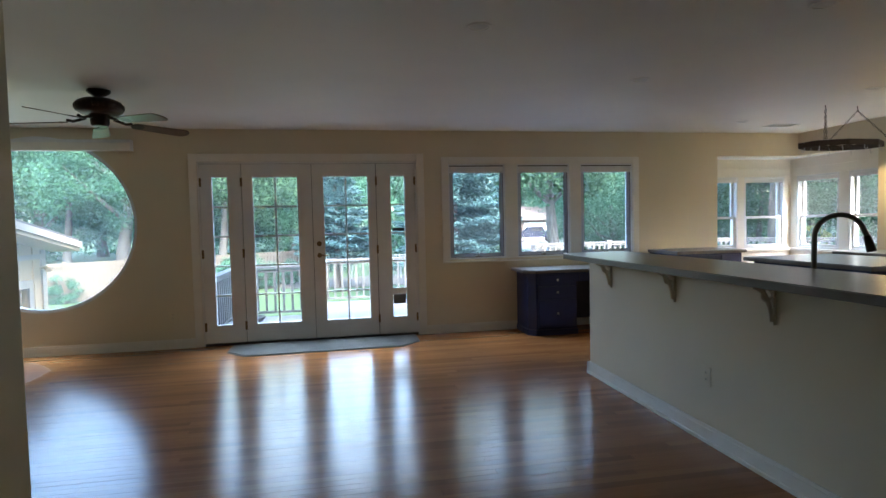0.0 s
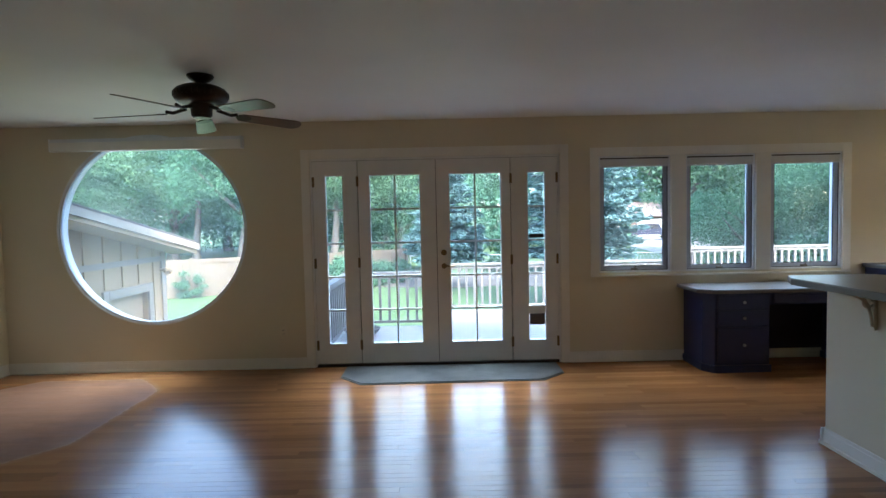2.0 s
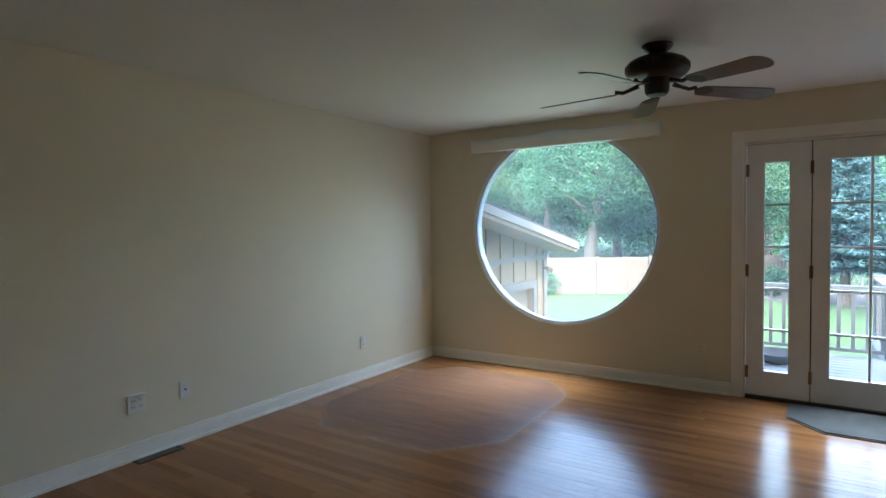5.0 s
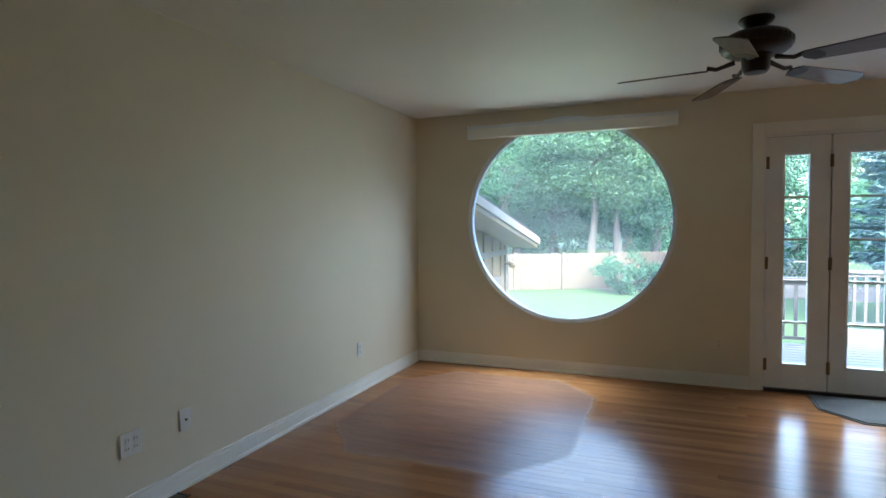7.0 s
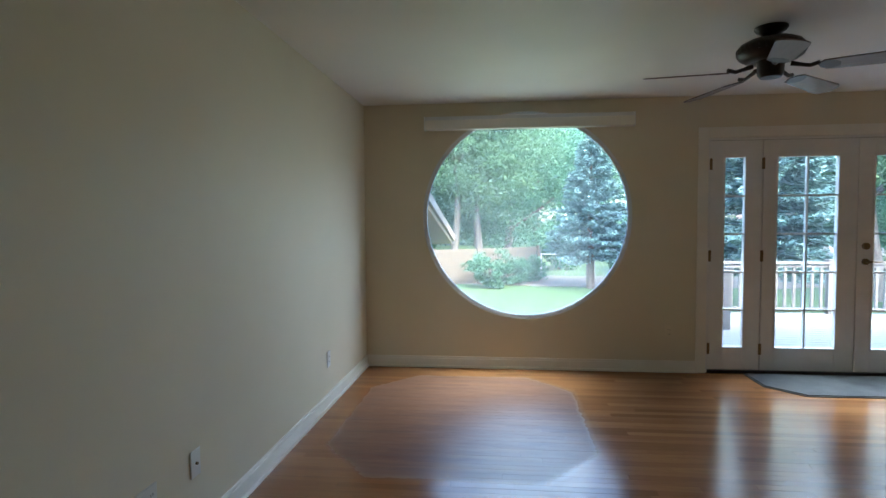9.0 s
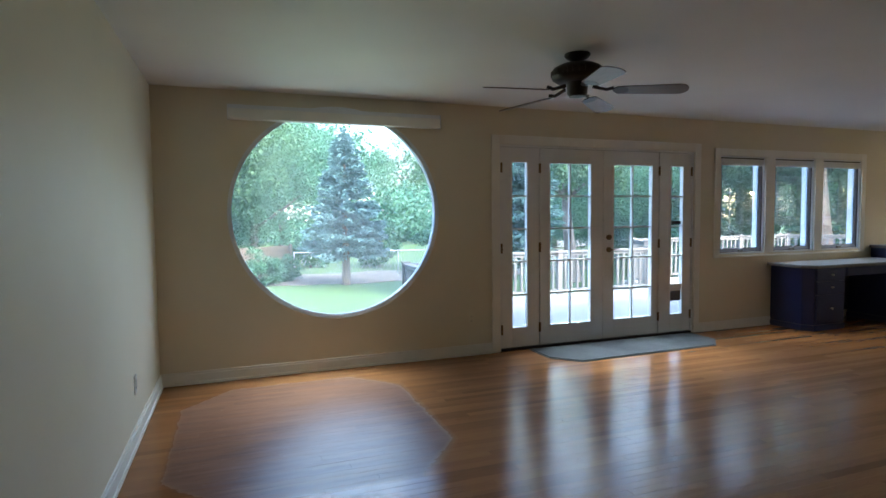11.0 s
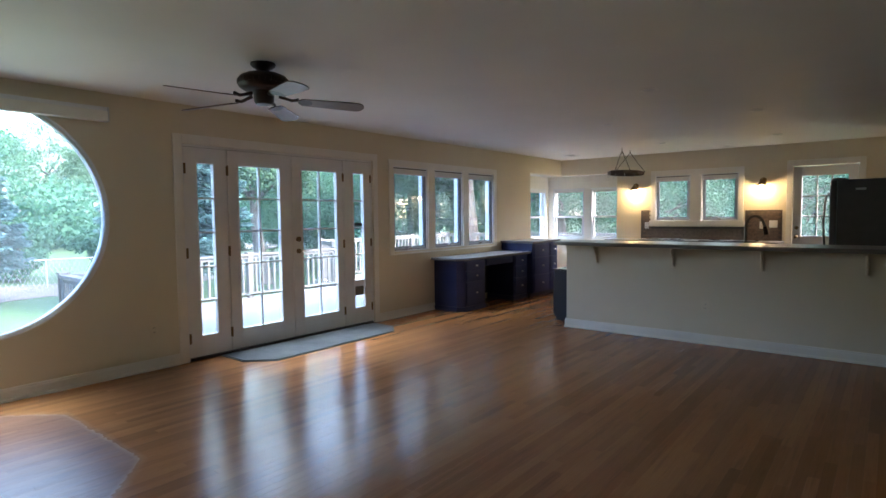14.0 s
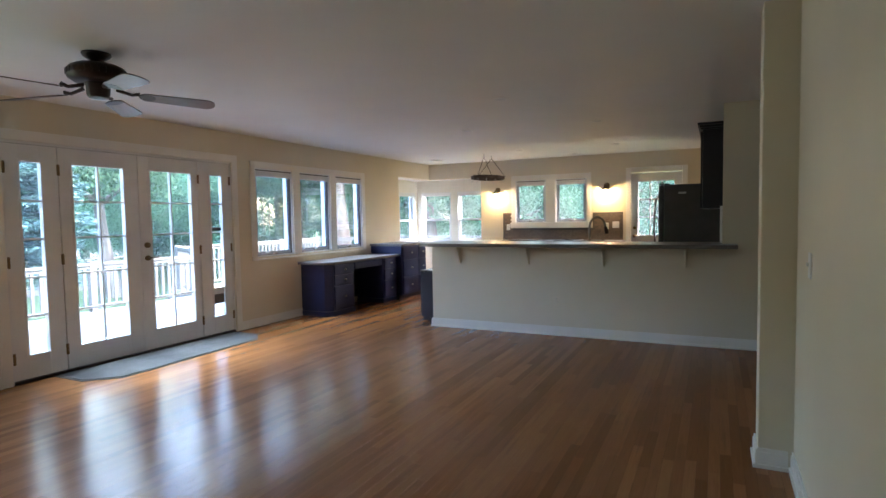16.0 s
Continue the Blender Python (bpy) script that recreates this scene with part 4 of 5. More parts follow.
# ---- kitchen ----
def base_run(name, x0, x1, y0, y1, label, faces):
    """Base cabinets with kick space; faces: (axis, plane, span pairs) for their doors."""
    t = thing(name, (0, 0, 0), label, "cabinet")
    boxes("body", [((x0, y0, 0.09), (x1, y1, 0.878))], NAVY, t, bevel=0.004)
    boxes("kick", [((x0 + 0.05, y0 + 0.05, 0.0), (x1 - 0.05, y1 - 0.05, 0.089))], NAVYD, t)
    for axis, plane, spans in faces:
        for u0, u1, z0, z1 in spans:
            d = bars("drawer" if z1 - z0 < 0.3 else "door", [(u0, u1, z0, z1)], plane, 0.018 if axis == "y" else -0.018, NAVY, t, "", 0.004, axis)
            bm = bmesh.new()
            c = ((u0 + u1) / 2, plane - 0.03, (z0 + z1) / 2) if axis == "y" else (plane - 0.03, (u0 + u1) / 2, (z0 + z1) / 2)
            bmesh.ops.create_uvsphere(bm, u_segments=12, v_segments=8, radius=0.014, matrix=Matrix.Translation(c))
            part("knob", bm, STEEL, d, "brushed steel knob", smooth=True)
    return t


def slab(name, x0, x1, y0, y1, label, z=0.88):
    t = thing(name, (0, 0, z), label, "countertop")
    boxes("edge", [((x0, y0, 0), (x1, y1, 0.03))], LAMED, t, bevel=0.003)
    boxes("top", [((x0, y0, 0.0305), (x1, y1, 0.04))], LAMIN, t, bevel=0.003)


def faucet(x, y, z, turn):
    t = thing("kitchen_faucet", (x, y, z), "dark gooseneck pull-down kitchen faucet", "faucet", turn=turn)
    bm = bmesh.new()
    lathe(bm, [(0.03, 0.0), (0.03, 0.008), (0.024, 0.02), (0.022, 0.10), (0.017, 0.115)], 24)
    part("base", bm, NICKEL, t, smooth=True)
    bm = bmesh.new()
    pts = [(0, 0, 0.10), (0, 0, 0.2), (0, 0, 0.30)]
    for k in range(1, 13):
        a = math.pi * k / 12 * 0.92
        pts.append((0.115 - 0.115 * math.cos(a), 0, 0.30 + 0.125 * math.sin(a)))
    pts.append((0.24, 0, 0.30))
    pipe(bm, pts, 0.0135, 14)
    part("neck", bm, NICKEL, t, smooth=True)
    bm = bmesh.new()
    pipe(bm, [(0.236, 0, 0.31), (0.248, 0, 0.265), (0.258, 0, 0.225)], [0.016, 0.022, 0.024], 16)
    part("spray_head", bm, BRONZE, t, smooth=True)
    bm = bmesh.new()
    pipe(bm, [(0, -0.02, 0.07), (0, -0.05, 0.085), (0.005, -0.085, 0.12)], [0.009, 0.008, 0.006], 10)
    part("lever", bm, NICKEL, t, smooth=True)


def soap_pump(x, y, z):
    t = thing("soap_dispenser", (x, y, z), "small dark soap dispenser on the sink counter", "soap dispenser")
    bm = bmesh.new()
    lathe(bm, [(0.02, 0), (0.02, 0.012), (0.012, 0.02), (0.012, 0.075), (0.006, 0.085), (0.006, 0.11)], 18)
    part("body", bm, NICKEL, t, smooth=True)
    bm = bmesh.new()
    pipe(bm, [(-0.008, 0, 0.115), (0.03, 0, 0.118), (0.06, 0, 0.105)], 0.007, 8)
    part("spout", bm, NICKEL, t, smooth=True)


def pot_rack(x, y, z):
    t = thing("pot_rack", (x, y, z), "oval dark iron pot rack on chains with hooks", "pot rack", turn=2)
    n, a, b, h = 8, 0.46, 0.27, 0.055
    ring_pts = [(a * math.cos(2 * math.pi * (k + 0.5) / n), b * math.sin(2 * math.pi * (k + 0.5) / n)) for k in range(n)]
    bm = bmesh.new()
    loops = [[bm.verts.new((px * g, py * g, zz)) for px, py in ring_pts] for g, zz in ((1, 0), (1, h), (0.975, h), (0.975, 0))]
    for i in range(4):
        for k in range(n):
            bm.faces.new((loops[i][k], loops[i][(k + 1) % n], loops[(i + 1) % 4][(k + 1) % n], loops[(i + 1) % 4][k]))
    part("band", bm, IRON, t)
    bm = bmesh.new()
    for k in range(-3, 4):
        yy = b * math.sqrt(max(0, 1 - (k / 4.2) ** 2))
        rod(bm, (a * k / 4.2, -yy * 0.92, 0.006), (a * k / 4.2, yy * 0.92, 0.006), 0.005, seg=8)
    rod(bm, (-a * 0.92, 0, 0.008), (a * 0.92, 0, 0.008), 0.005, seg=8)
    part("grid", bm, IRON, t)
    top = C - z
    bm = bmesh.new()
    link = 0.036
    def torus(mid, d, roll):
        q = d.to_track_quat("Z", "Y").to_matrix().to_4x4() @ Matrix.Rotation(roll, 4, "Z")
        pts = []
        for k in range(9):
            w = 2 * math.pi * k / 8
            pts.append(Matrix.Translation(mid) @ q @ Vector((0.008 * math.cos(w), 0, link * 0.62 * math.sin(w))))
        pipe(bm, pts, 0.0026, 5)
    for hx in (-0.2, 0.2):
        for sx, sy in ((-1, -1), (1, 1)) if hx < 0 else ((1, -1), (-1, 1)):
            end = Vector((hx + 0.19 * sx, sy * b * 0.72, h))
            start = Vector((hx, 0, top - 0.05))
            d = end - start
            m = int(d.length / link)
            for i in range(m):
                torus(start + d * ((i + 0.5) / m), d, (i % 2) * math.pi / 2)
    part("chain", bm, IRON, t)
    for hx in (-0.2, 0.2):
        bm = bmesh.new()
        pipe(bm, [(hx, 0, top - 0.001), (hx, 0, top - 0.03), (hx + 0.012, 0, top - 0.045), (hx, 0, top - 0.058)], 0.004, 8)
        part("ceiling_hook", bm, IRON, t, smooth=True)
    bm = bmesh.new()
    pipe(bm, [(0, 0, 0.05), (0, 0.006, 0.055), (0, 0.012, 0.045), (0, 0.012, -0.03), (0, 0.0, -0.05), (0, -0.014, -0.042), (0, -0.018, -0.028)], 0.003, 6)
    hook = mesh_of("hook", bm, STEEL, smooth=True)
    for k in range(11):
        w = 2 * math.pi * (k + 0.3) / 11
        ob = new("hook", hook)
        ob.parent = t
        ob.matrix_basis = pose(a * 0.95 * math.cos(w), b * 0.95 * math.sin(w), 0, 0, 0, math.degrees(w) + 90)


def sconce(y, z):
    t = thing("wall_sconce", (E, y, z), "brass wall sconce with a lit downward shade", "wall lamp", "kitchen sconces")
    bm = bmesh.new()
    rod(bm, (-0.001, 0, 0.05), (-0.018, 0, 0.05), 0.055, 0.045, 24)
    part("back_plate", bm, BRASS, t, smooth=True)
    bm = bmesh.new()
    pipe(bm, [(-0.018, 0, 0.05), (-0.06, 0, 0.085), (-0.11, 0, 0.08), (-0.13, 0, 0.045)], 0.008, 10)
    part("arm", bm, BRASS, t, smooth=True)
    bm = bmesh.new()
    n = 28
    prof = [(0.02, 0.045), (0.03, 0.03), (0.055, 0.0), (0.085, -0.022), (0.083, -0.026), (0.052, -0.006), (0.027, 0.026), (0.017, 0.040)]
    lathe(bm, prof, n, (-0.13, 0, 0))
    part("shade", bm, BRASS, t, "flared brass shade", smooth=True)
    bm = bmesh.new()
    bmesh.ops.create_uvsphere(bm, u_segments=16, v_segments=12, radius=0.03, matrix=Matrix.Translation((-0.13, 0, -0.012)))
    part("bulb", bm, BULB, t, "glowing warm bulb", smooth=True)
    lamp = bpy.data.lights.new("sconce_light", "POINT")
    lamp.energy, lamp.color, lamp.shadow_soft_size = SCONCE_WATTS, (1.0, 0.70, 0.32), 0.03
    ob = new("sconce_light", lamp)
    ob.matrix_world = Matrix.Translation((E - 0.13, y, z - 0.055))


SCONCE_WATTS = 0.65


def fridge():
    t = thing("refrigerator", (0, 0, 0), "tall black stainless refrigerator with a bowed handle", "refrigerator")
    x0, x1, y0, y1 = 4.20, 5.08, 1.12, 1.90
    boxes("body", [((x0, y0, 0.02), (x1, y1, 1.77))], DARKST, t, bevel=0.008)
    boxes("door", [((x0, y1 + 0.006, 0.60), (x1, y1 + 0.075, 1.765))], DARKST, t, bevel=0.012)
    boxes("freezer_drawer", [((x0, y1 + 0.006, 0.05), (x1, y1 + 0.075, 0.585))], DARKST, t, bevel=0.012)
    bm = bmesh.new()
    pipe(bm, [(x0 + 0.07, y1 + 0.076, 1.62), (x0 + 0.07, y1 + 0.12, 1.56), (x0 + 0.07, y1 + 0.14, 1.25), (x0 + 0.07, y1 + 0.12, 0.90), (x0 + 0.07, y1 + 0.076, 0.84)], 0.013, 10)
    part("handle", bm, NICKEL, t, "bowed metal handle", smooth=True)
    boxes("hinge_cover", [((x0 + 0.03, y1 - 0.08, 1.771), (x0 + 0.12, y1 + 0.06, 1.79))], BLACKG, t, bevel=0.004)
    boxes("badge", [((x0 - 0.002, 1.62, 1.64), (x0 - 0.0005, 1.72, 1.665))], STEEL, t, "small pale sticker")


def wall_cabinets():
    for x0, x1, z0 in ((2.32, 3.22, 1.42), (3.225, 4.19, 1.42), (4.195, 5.09, 1.84)):
        t = thing("wall_cabinet", (0, 0, 0), "dark navy wall cabinet with crown moulding below the ceiling", "cabinet", "kitchen wall cabinets")
        boxes("body", [((x0, 1.102, z0), (x1, 1.38, 2.235))], NAVYD, t, bevel=0.003)
        mid = (x0 + x1) / 2
        for a, b in ((x0 + 0.004, mid - 0.002), (mid + 0.002, x1 - 0.004)):
            bm = bmesh.new()
            for r in ((a, a + 0.06, z0 + 0.004, 2.215), (b - 0.06, b, z0 + 0.004, 2.215), (a + 0.06, b - 0.06, z0 + 0.004, z0 + 0.064), (a + 0.06, b - 0.06, 2.155, 2.215)):
                box(bm, (r[0], 1.381, r[2]), (r[1], 1.40, r[3]))
            box(bm, (a + 0.06, 1.381, z0 + 0.064), (b - 0.06, 1.39, 2.155))
            part("door", bm, NAVYD, t)
        bm = bmesh.new()
        for k, (d, h0, h1) in enumerate(((0.0, 2.236, 2.255), (0.012, 2.256, 2.28), (0.03, 2.281, 2.305))):
            box(bm, (x0 - (d if x0 < 2.4 else 0), 1.102, h0), (x1, 1.40 + d, h1))
        part("crown", bm, NAVYD, t, bevel=0.003)


def dark_cart():
    t = thing("drawer_stand", (2.43, 4.56, 0), "narrow dark navy drawer stand at the bar's end", "cabinet")
    boxes("body", [((0, 0, 0.05), (0.42, 0.23, 0.655))], NAVYD, t, bevel=0.004)
    boxes("top", [((-0.012, -0.01, 0.656), (0.43, 0.245, 0.674))], BLACKG, t, bevel=0.003)
    boxes("plinth", [((0.02, 0.02, 0.0), (0.40, 0.21, 0.049))], NAVYD, t)
    for z in (0.16, 0.32, 0.48):
        d = boxes("drawer", [((0.01, 0.231, z - 0.07), (0.41, 0.247, z + 0.07))], NAVYD, t, bevel=0.003)
        bm = bmesh.new()
        bmesh.ops.create_uvsphere(bm, u_segments=12, v_segments=8, radius=0.013, matrix=Matrix.Translation((0.21, 0.262, z)))
        part("knob", bm, STEEL, d, "brushed steel knob", smooth=True)


def cooktop():
    t = thing("cooktop", (5.88, 4.45, 0.9205), "black glass cooktop set into the grey counter", "cooktop")
    boxes("glass_top", [((-0.25, -0.38, 0), (0.25, 0.38, 0.008))], BLACKG, t, bevel=0.003)
    for dx, dy, r in ((-0.12, -0.2, 0.09), (0.12, -0.2, 0.075), (-0.12, 0.2, 0.075), (0.12, 0.2, 0.1)):
        bm = bmesh.new()
        lathe(bm, [(r, 0.0081), (r, 0.016), (r * 0.8, 0.022), (r * 0.5, 0.022)], 24, (dx, dy, 0))
        part("burner", bm, IRON, t, smooth=True)


def sink():
    t = thing("kitchen_sink", (5.86, 3.42, 0.9205), "dark double sink with a steel divider", "sink")
    boxes("rim", [((-0.24, -0.42, 0), (-0.2, 0.42, 0.01)), ((0.2, -0.42, 0), (0.24, 0.42, 0.01)), ((-0.2, -0.42, 0), (0.2, -0.38, 0.01)), ((-0.2, 0.38, 0), (0.2, 0.42, 0.01))], BLACKG, t, bevel=0.003)
    boxes("divider", [((-0.2, -0.015, 0.0), (0.2, 0.015, 0.012))], STEEL, t, bevel=0.004)
    boxes("basin", [((-0.2, -0.38, 0.0), (0.2, -0.015, 0.004))], BLACKG, t)
    boxes("basin", [((-0.2, 0.015, 0.0), (0.2, 0.38, 0.004))], BLACKG, t)


valance()
ceiling_fan(-1.83, 4.815)
door_mat()
outlet((W, 3.29, 0.352), 90, True)
outlet((W, 3.615, 0.362), 90, False, "jack")
outlet((W, 5.43, 0.355), 90)
outlet((-1.855, N, 0.365), 0, mat=CREAMB)
outlet((2.14, 2.88, 0.40), -90, mat=CREAMB)
outlet((-1.22, 0.87, 1.13), 180, False, "switch")
outlet((E - 0.012, 3.02, 1.17), -90)
outlet((E - 0.012, 2.86, 1.19), -90, True, "switch")
outlet((E - 0.012, 4.88, 1.16), -90)
floor_vent()
for cx, cy in ((0.82, 3.05), (2.41, 4.08), (2.55, 2.50), (4.72, 4.16), (4.70, 5.80), (4.85, 2.65), (5.85, 3.5)):
    can_light(cx, cy)
ceiling_vent(5.40, 6.00)
bar_top()
for by in (4.08, 3.21, 2.36, 1.53):
    bracket(by)
desk()
drawer_chest()
base_run("sink_base_cabinet", 2.302, 2.92, 1.50, 4.46, "navy base cabinet run behind the breakfast bar", [])
slab("sink_countertop", 2.302, 2.95, 1.48, 4.48, "grey laminate sink counter behind the bar")
faucet(2.60, 2.60, 0.92, -40)
soap_pump(2.60, 2.86, 0.92)
base_run("kitchen_island", 4.25, 5.15, 3.75, 5.05, "navy kitchen island with drawers and grey top", [("y", 3.75, [(4.28, 4.68, 0.68, 0.86), (4.72, 5.12, 0.68, 0.86), (4.28, 4.68, 0.11, 0.66), (4.72, 5.12, 0.11, 0.66)]), ("x", 4.25, [(3.78, 4.38, 0.68, 0.86), (4.42, 5.02, 0.68, 0.86), (3.78, 4.38, 0.11, 0.66), (4.42, 5.02, 0.11, 0.66)])])
slab("island_countertop", 4.18, 5.22, 3.68, 5.13, "grey laminate island top with a dark edge")
base_run("kitchen_base_cabinet", 5.62, E - 0.002, 2.72, 5.40, "navy base cabinet run below the kitchen windows", [("x", 5.62, [(2.75 + 0.53 * k, 3.25 + 0.53 * k, 0.68, 0.86) for k in range(5)])])
slab("kitchen_countertop", 5.57, E - 0.002, 2.70, 5.42, "grey laminate counter below the kitchen windows")
cooktop()
sink()
pot_rack(5.10, 4.86, 2.025)
sconce(5.09, 1.83)
sconce(3.02, 1.84)
fridge()
wall_cabinets()
dark_cart()
# narrow white upright strip, its purpose unknown
bm = bmesh.new()
box(bm, (2.285, 1.191, 1.062), (2.303, 1.214, 1.44))
structure("white_upright", bm, PLATE, "white upright strip at the wall's end", "trim", bevel=0.002)

# mosaic splash back
splash = tagged(boxes("backsplash", [((E - 0.006, 2.74, 0.921), (E - 0.0005, 3.27, 1.415)), ((E - 0.006, 3.271, 0.921), (E - 0.0005, 4.84, 1.14)), ((E - 0.006, 4.841, 0.921), (E - 0.0005, 4.99, 1.435))], GROUT), "brown glossy mosaic tile splash back", "backsplash", kind="structure")

# ---- outdoors ----
GZ0 = -1.2
bm = bmesh.new()
box(bm, (-300, N + 0.3, GZ0 - 0.5), (300, 400, GZ0))
box(bm, (-300, -200, GZ0 - 0.5), (300, N + 0.3, GZ0))
structure("ground", bm, LAWN, "mown green lawn", "lawn")
bm = bmesh.new()
n = 40
prism(bm, [(3.5 + 9.5 * math.cos(2 * math.pi * k / n) * (1 + 0.08 * math.sin(5 * k)), 25.3 + 2.3 * math.sin(2 * math.pi * k / n) * (1 + 0.12 * math.sin(3 * k))) for k in range(n)], GZ0 + 0.001, GZ0 + 0.02)
structure("soil_bed", bm, SOIL, "bare dry soil bed under the trees", "soil")
bm = bmesh.new()
prism(bm, [(15, 40), (60, 42), (60, 72), (20, 70), (17, 55)], GZ0 + 0.001, GZ0 + 0.03)
structure("driveway", bm, CONCR, "pale concrete driveway and street", "road")
# foundation wall below the floor
bm = bmesh.new()
box(bm, (W - TH, -1.86, GZ0), (BX + 0.14, N + TH, -0.251))
box(bm, (4.82, N + TH, GZ0), (BX + 0.14, BY + 0.14, -0.251))
structure("foundation", bm, CONCR, "plain concrete foundation wall", "foundation")

# deck boards
deck = tagged(boxes("deck", [((-1.75, N + TH + 0.03, -0.42), (11.3, 9.55, -0.176)), ((-0.35, 9.55, -0.42), (11.3, 10.95, -0.176)), ((4.4, 10.95, -0.42), (10.3, 12.35, -0.176))], RAILW), "weathered pale grey wooden deck", "deck", kind="structure")
for k in range(40):
    yy = N + TH + 0.035 + 0.143 * k
    if yy > 12.2:
        break
    lo, hi = (-1.78, 11.33) if yy < 9.45 else (-0.38, 11.33) if yy < 10.85 else (4.37, 10.33)
    starts = [lo] + ([5.2 + 0.4 * (k % 2)] if lo < 4 else []) + [hi]
    if yy < BY + 0.2:
        starts = [lo, 4.8]
    for a, b in zip(starts, starts[1:]):
        bm = bmesh.new()
        box(bm, (a + 0.002, yy, -0.175), (b - 0.002, yy + 0.136, -0.14))
        part("board", bm, DECK, deck, bevel=0.004)


def railing(points, up=0.0):
    t = thing("deck_railing", (0, 0, -0.14), "pale weathered wooden deck railing with square balusters", "railing")
    bm = bmesh.new()
    box(bm, (-0.05, -0.05, 0), (0.05, 0.05, 0.84 + up))
    box(bm, (-0.062, -0.062, 0.84 + up), (0.062, 0.062, 0.865 + up))
    post = mesh_of("post", bm, RAILW, 0.004)
    bm = bmesh.new()
    box(bm, (-0.019, -0.019, 0.09), (0.019, 0.019, 0.77 + up))
    bal = mesh_of("baluster", bm, RAILW)
    for p, q in zip(points, points[1:]):
        p, q = Vector((*p, 0)), Vector((*q, 0))
        d = q - p
        turn = math.degrees(math.atan2(d.y, d.x))
        count = max(1, round(d.length / 1.9))
        pieces("post", post, t, [Matrix.Translation(p + d * k / count) @ pose(0, 0, 0, 0, 0, turn) for k in range(count + 1)])
        for z0, z1, w in ((0.795 + up, 0.835 + up, 0.06), (0.74 + up, 0.78 + up, 0.025), (0.06, 0.10, 0.025)):
            bm = bmesh.new()
            box(bm, (0.052, -w, z0), (d.length - 0.052, w, z1))
            r = part("rail", bm, RAILW, t, bevel=0.004)
            r.matrix_basis = Matrix.Translation(p) @ pose(0, 0, 0, 0, 0, turn)
        m = int(d.length / 0.135)
        pieces("baluster", bal, t, [Matrix.Translation(p + d * (k + 0.5) / m) @ pose(0, 0, 0, 0, 0, turn) for k in range(m)])


railing([(-1.68, 6.95), (-1.68, 9.45), (-0.30, 9.45)])
railing([(-0.30, 9.50), (-0.30, 10.85), (3.9, 10.85)])
railing([(3.97, 10.98), (4.6, 12.2), (9.6, 12.25), (11.2, 10.2), (11.25, 6.0)], 0.12)


# ---- trees ----
def quads(name, centre, normal_a, normal_b, material):
    """One mesh of four-cornered leaves from arrays of centres and half-axes."""
    n = len(centre)
    v = np.stack([centre - normal_a, centre + normal_b * 0.8 - normal_a * 0.1, centre + normal_a, centre - normal_b * 0.8 + normal_a * 0.1], 1).reshape(-1, 3)
    me = bpy.data.meshes.new(name)
    me.vertices.add(4 * n)
    me.vertices.foreach_set("co", v.astype(np.float32).ravel())
    me.loops.add(4 * n)
    me.loops.foreach_set("vertex_index", np.arange(4 * n, dtype=np.int32))
    me.polygons.add(n)
    me.polygons.foreach_set("loop_start", np.arange(0, 4 * n, 4, dtype=np.int32))
    me.update(calc_edges=True)
    me.validate()
    me.materials.append(material)
    return me


def unit(v):
    return v / np.maximum(np.linalg.norm(v, axis=1, keepdims=True), 1e-6)


def leafy_tree(seed, height, spread, trunk_r, leaf_mat, bark_mat, clumps=80, per=110, leaf_size=0.13, fork=0.35, lean=0.0, name="tree", label="", low=0.3):
    rng = np.random.default_rng(seed)
    t = thing(name, (0, 0, 0), label, "tree" if name != "bush" else "bush")
    bm = bmesh.new()
    top = []
    zs = np.linspace(0, height * 0.62, 8)
    pts = [(lean * (z / height) ** 1.3 * height + 0.12 * math.sin(z * 0.9 + seed), 0.12 * math.cos(z * 0.7 + seed), z) for z in zs]
    pts[0] = (0, 0, -0.1)
    pipe(bm, pts, [trunk_r * (1.25 if i == 0 else 1) * (1 - 0.75 * i / 8) for i in range(8)], 12)
    for k in range(9):
        z = height * (fork + 0.3 * k / 9)
        i = min(6, int(z / (height * 0.62) * 7))
        base = Vector(pts[i]).lerp(Vector(pts[i + 1]), 0.5)
        a = 2.4 * k + seed
        out = spread * (0.55 + 0.35 * rng.random())
        end = base + Vector((out * math.cos(a), out * math.sin(a), height * (0.16 + 0.2 * rng.random())))
        mid = base.lerp(end, 0.5) + Vector((0, 0, -0.15 + 0.4 * rng.random()))
        r = trunk_r * (0.42 - 0.02 * k)
        pipe(bm, [base, mid, end], [r, r * 0.6, r * 0.15], 7)
        top.append(end)
    part("trunk", bm, bark_mat, t, smooth=True)
    cz, ch = height * (0.5 + low / 2), height * (0.5 - low / 2)
    c = rng.normal(size=(clumps, 3))
    c = unit(c) * (0.35 + 0.65 * rng.random((clumps, 1)) ** 0.5)
    c = c * np.array([spread, spread, ch]) * (0.85 + 0.3 * rng.random((clumps, 1))) + np.array([lean * height * 0.6, 0, cz])
    size = spread * (0.16 + 0.2 * rng.random(clumps))
    p = np.repeat(c, per, 0)
    off = unit(rng.normal(size=p.shape)) * (rng.random((len(p), 1)) ** 0.45)
    p = p + off * np.repeat(size, per)[:, None] * np.array([1.25, 1.25, 0.75])
    a = unit(rng.normal(size=p.shape))
    b = unit(np.cross(a, rng.normal(size=p.shape)))
    s = leaf_size * (0.6 + 0.8 * rng.random((len(p), 1)))
    crown = new("crown", quads("crown", p, a * s, b * s * 0.75, leaf_mat))
    crown.parent = t
    return t


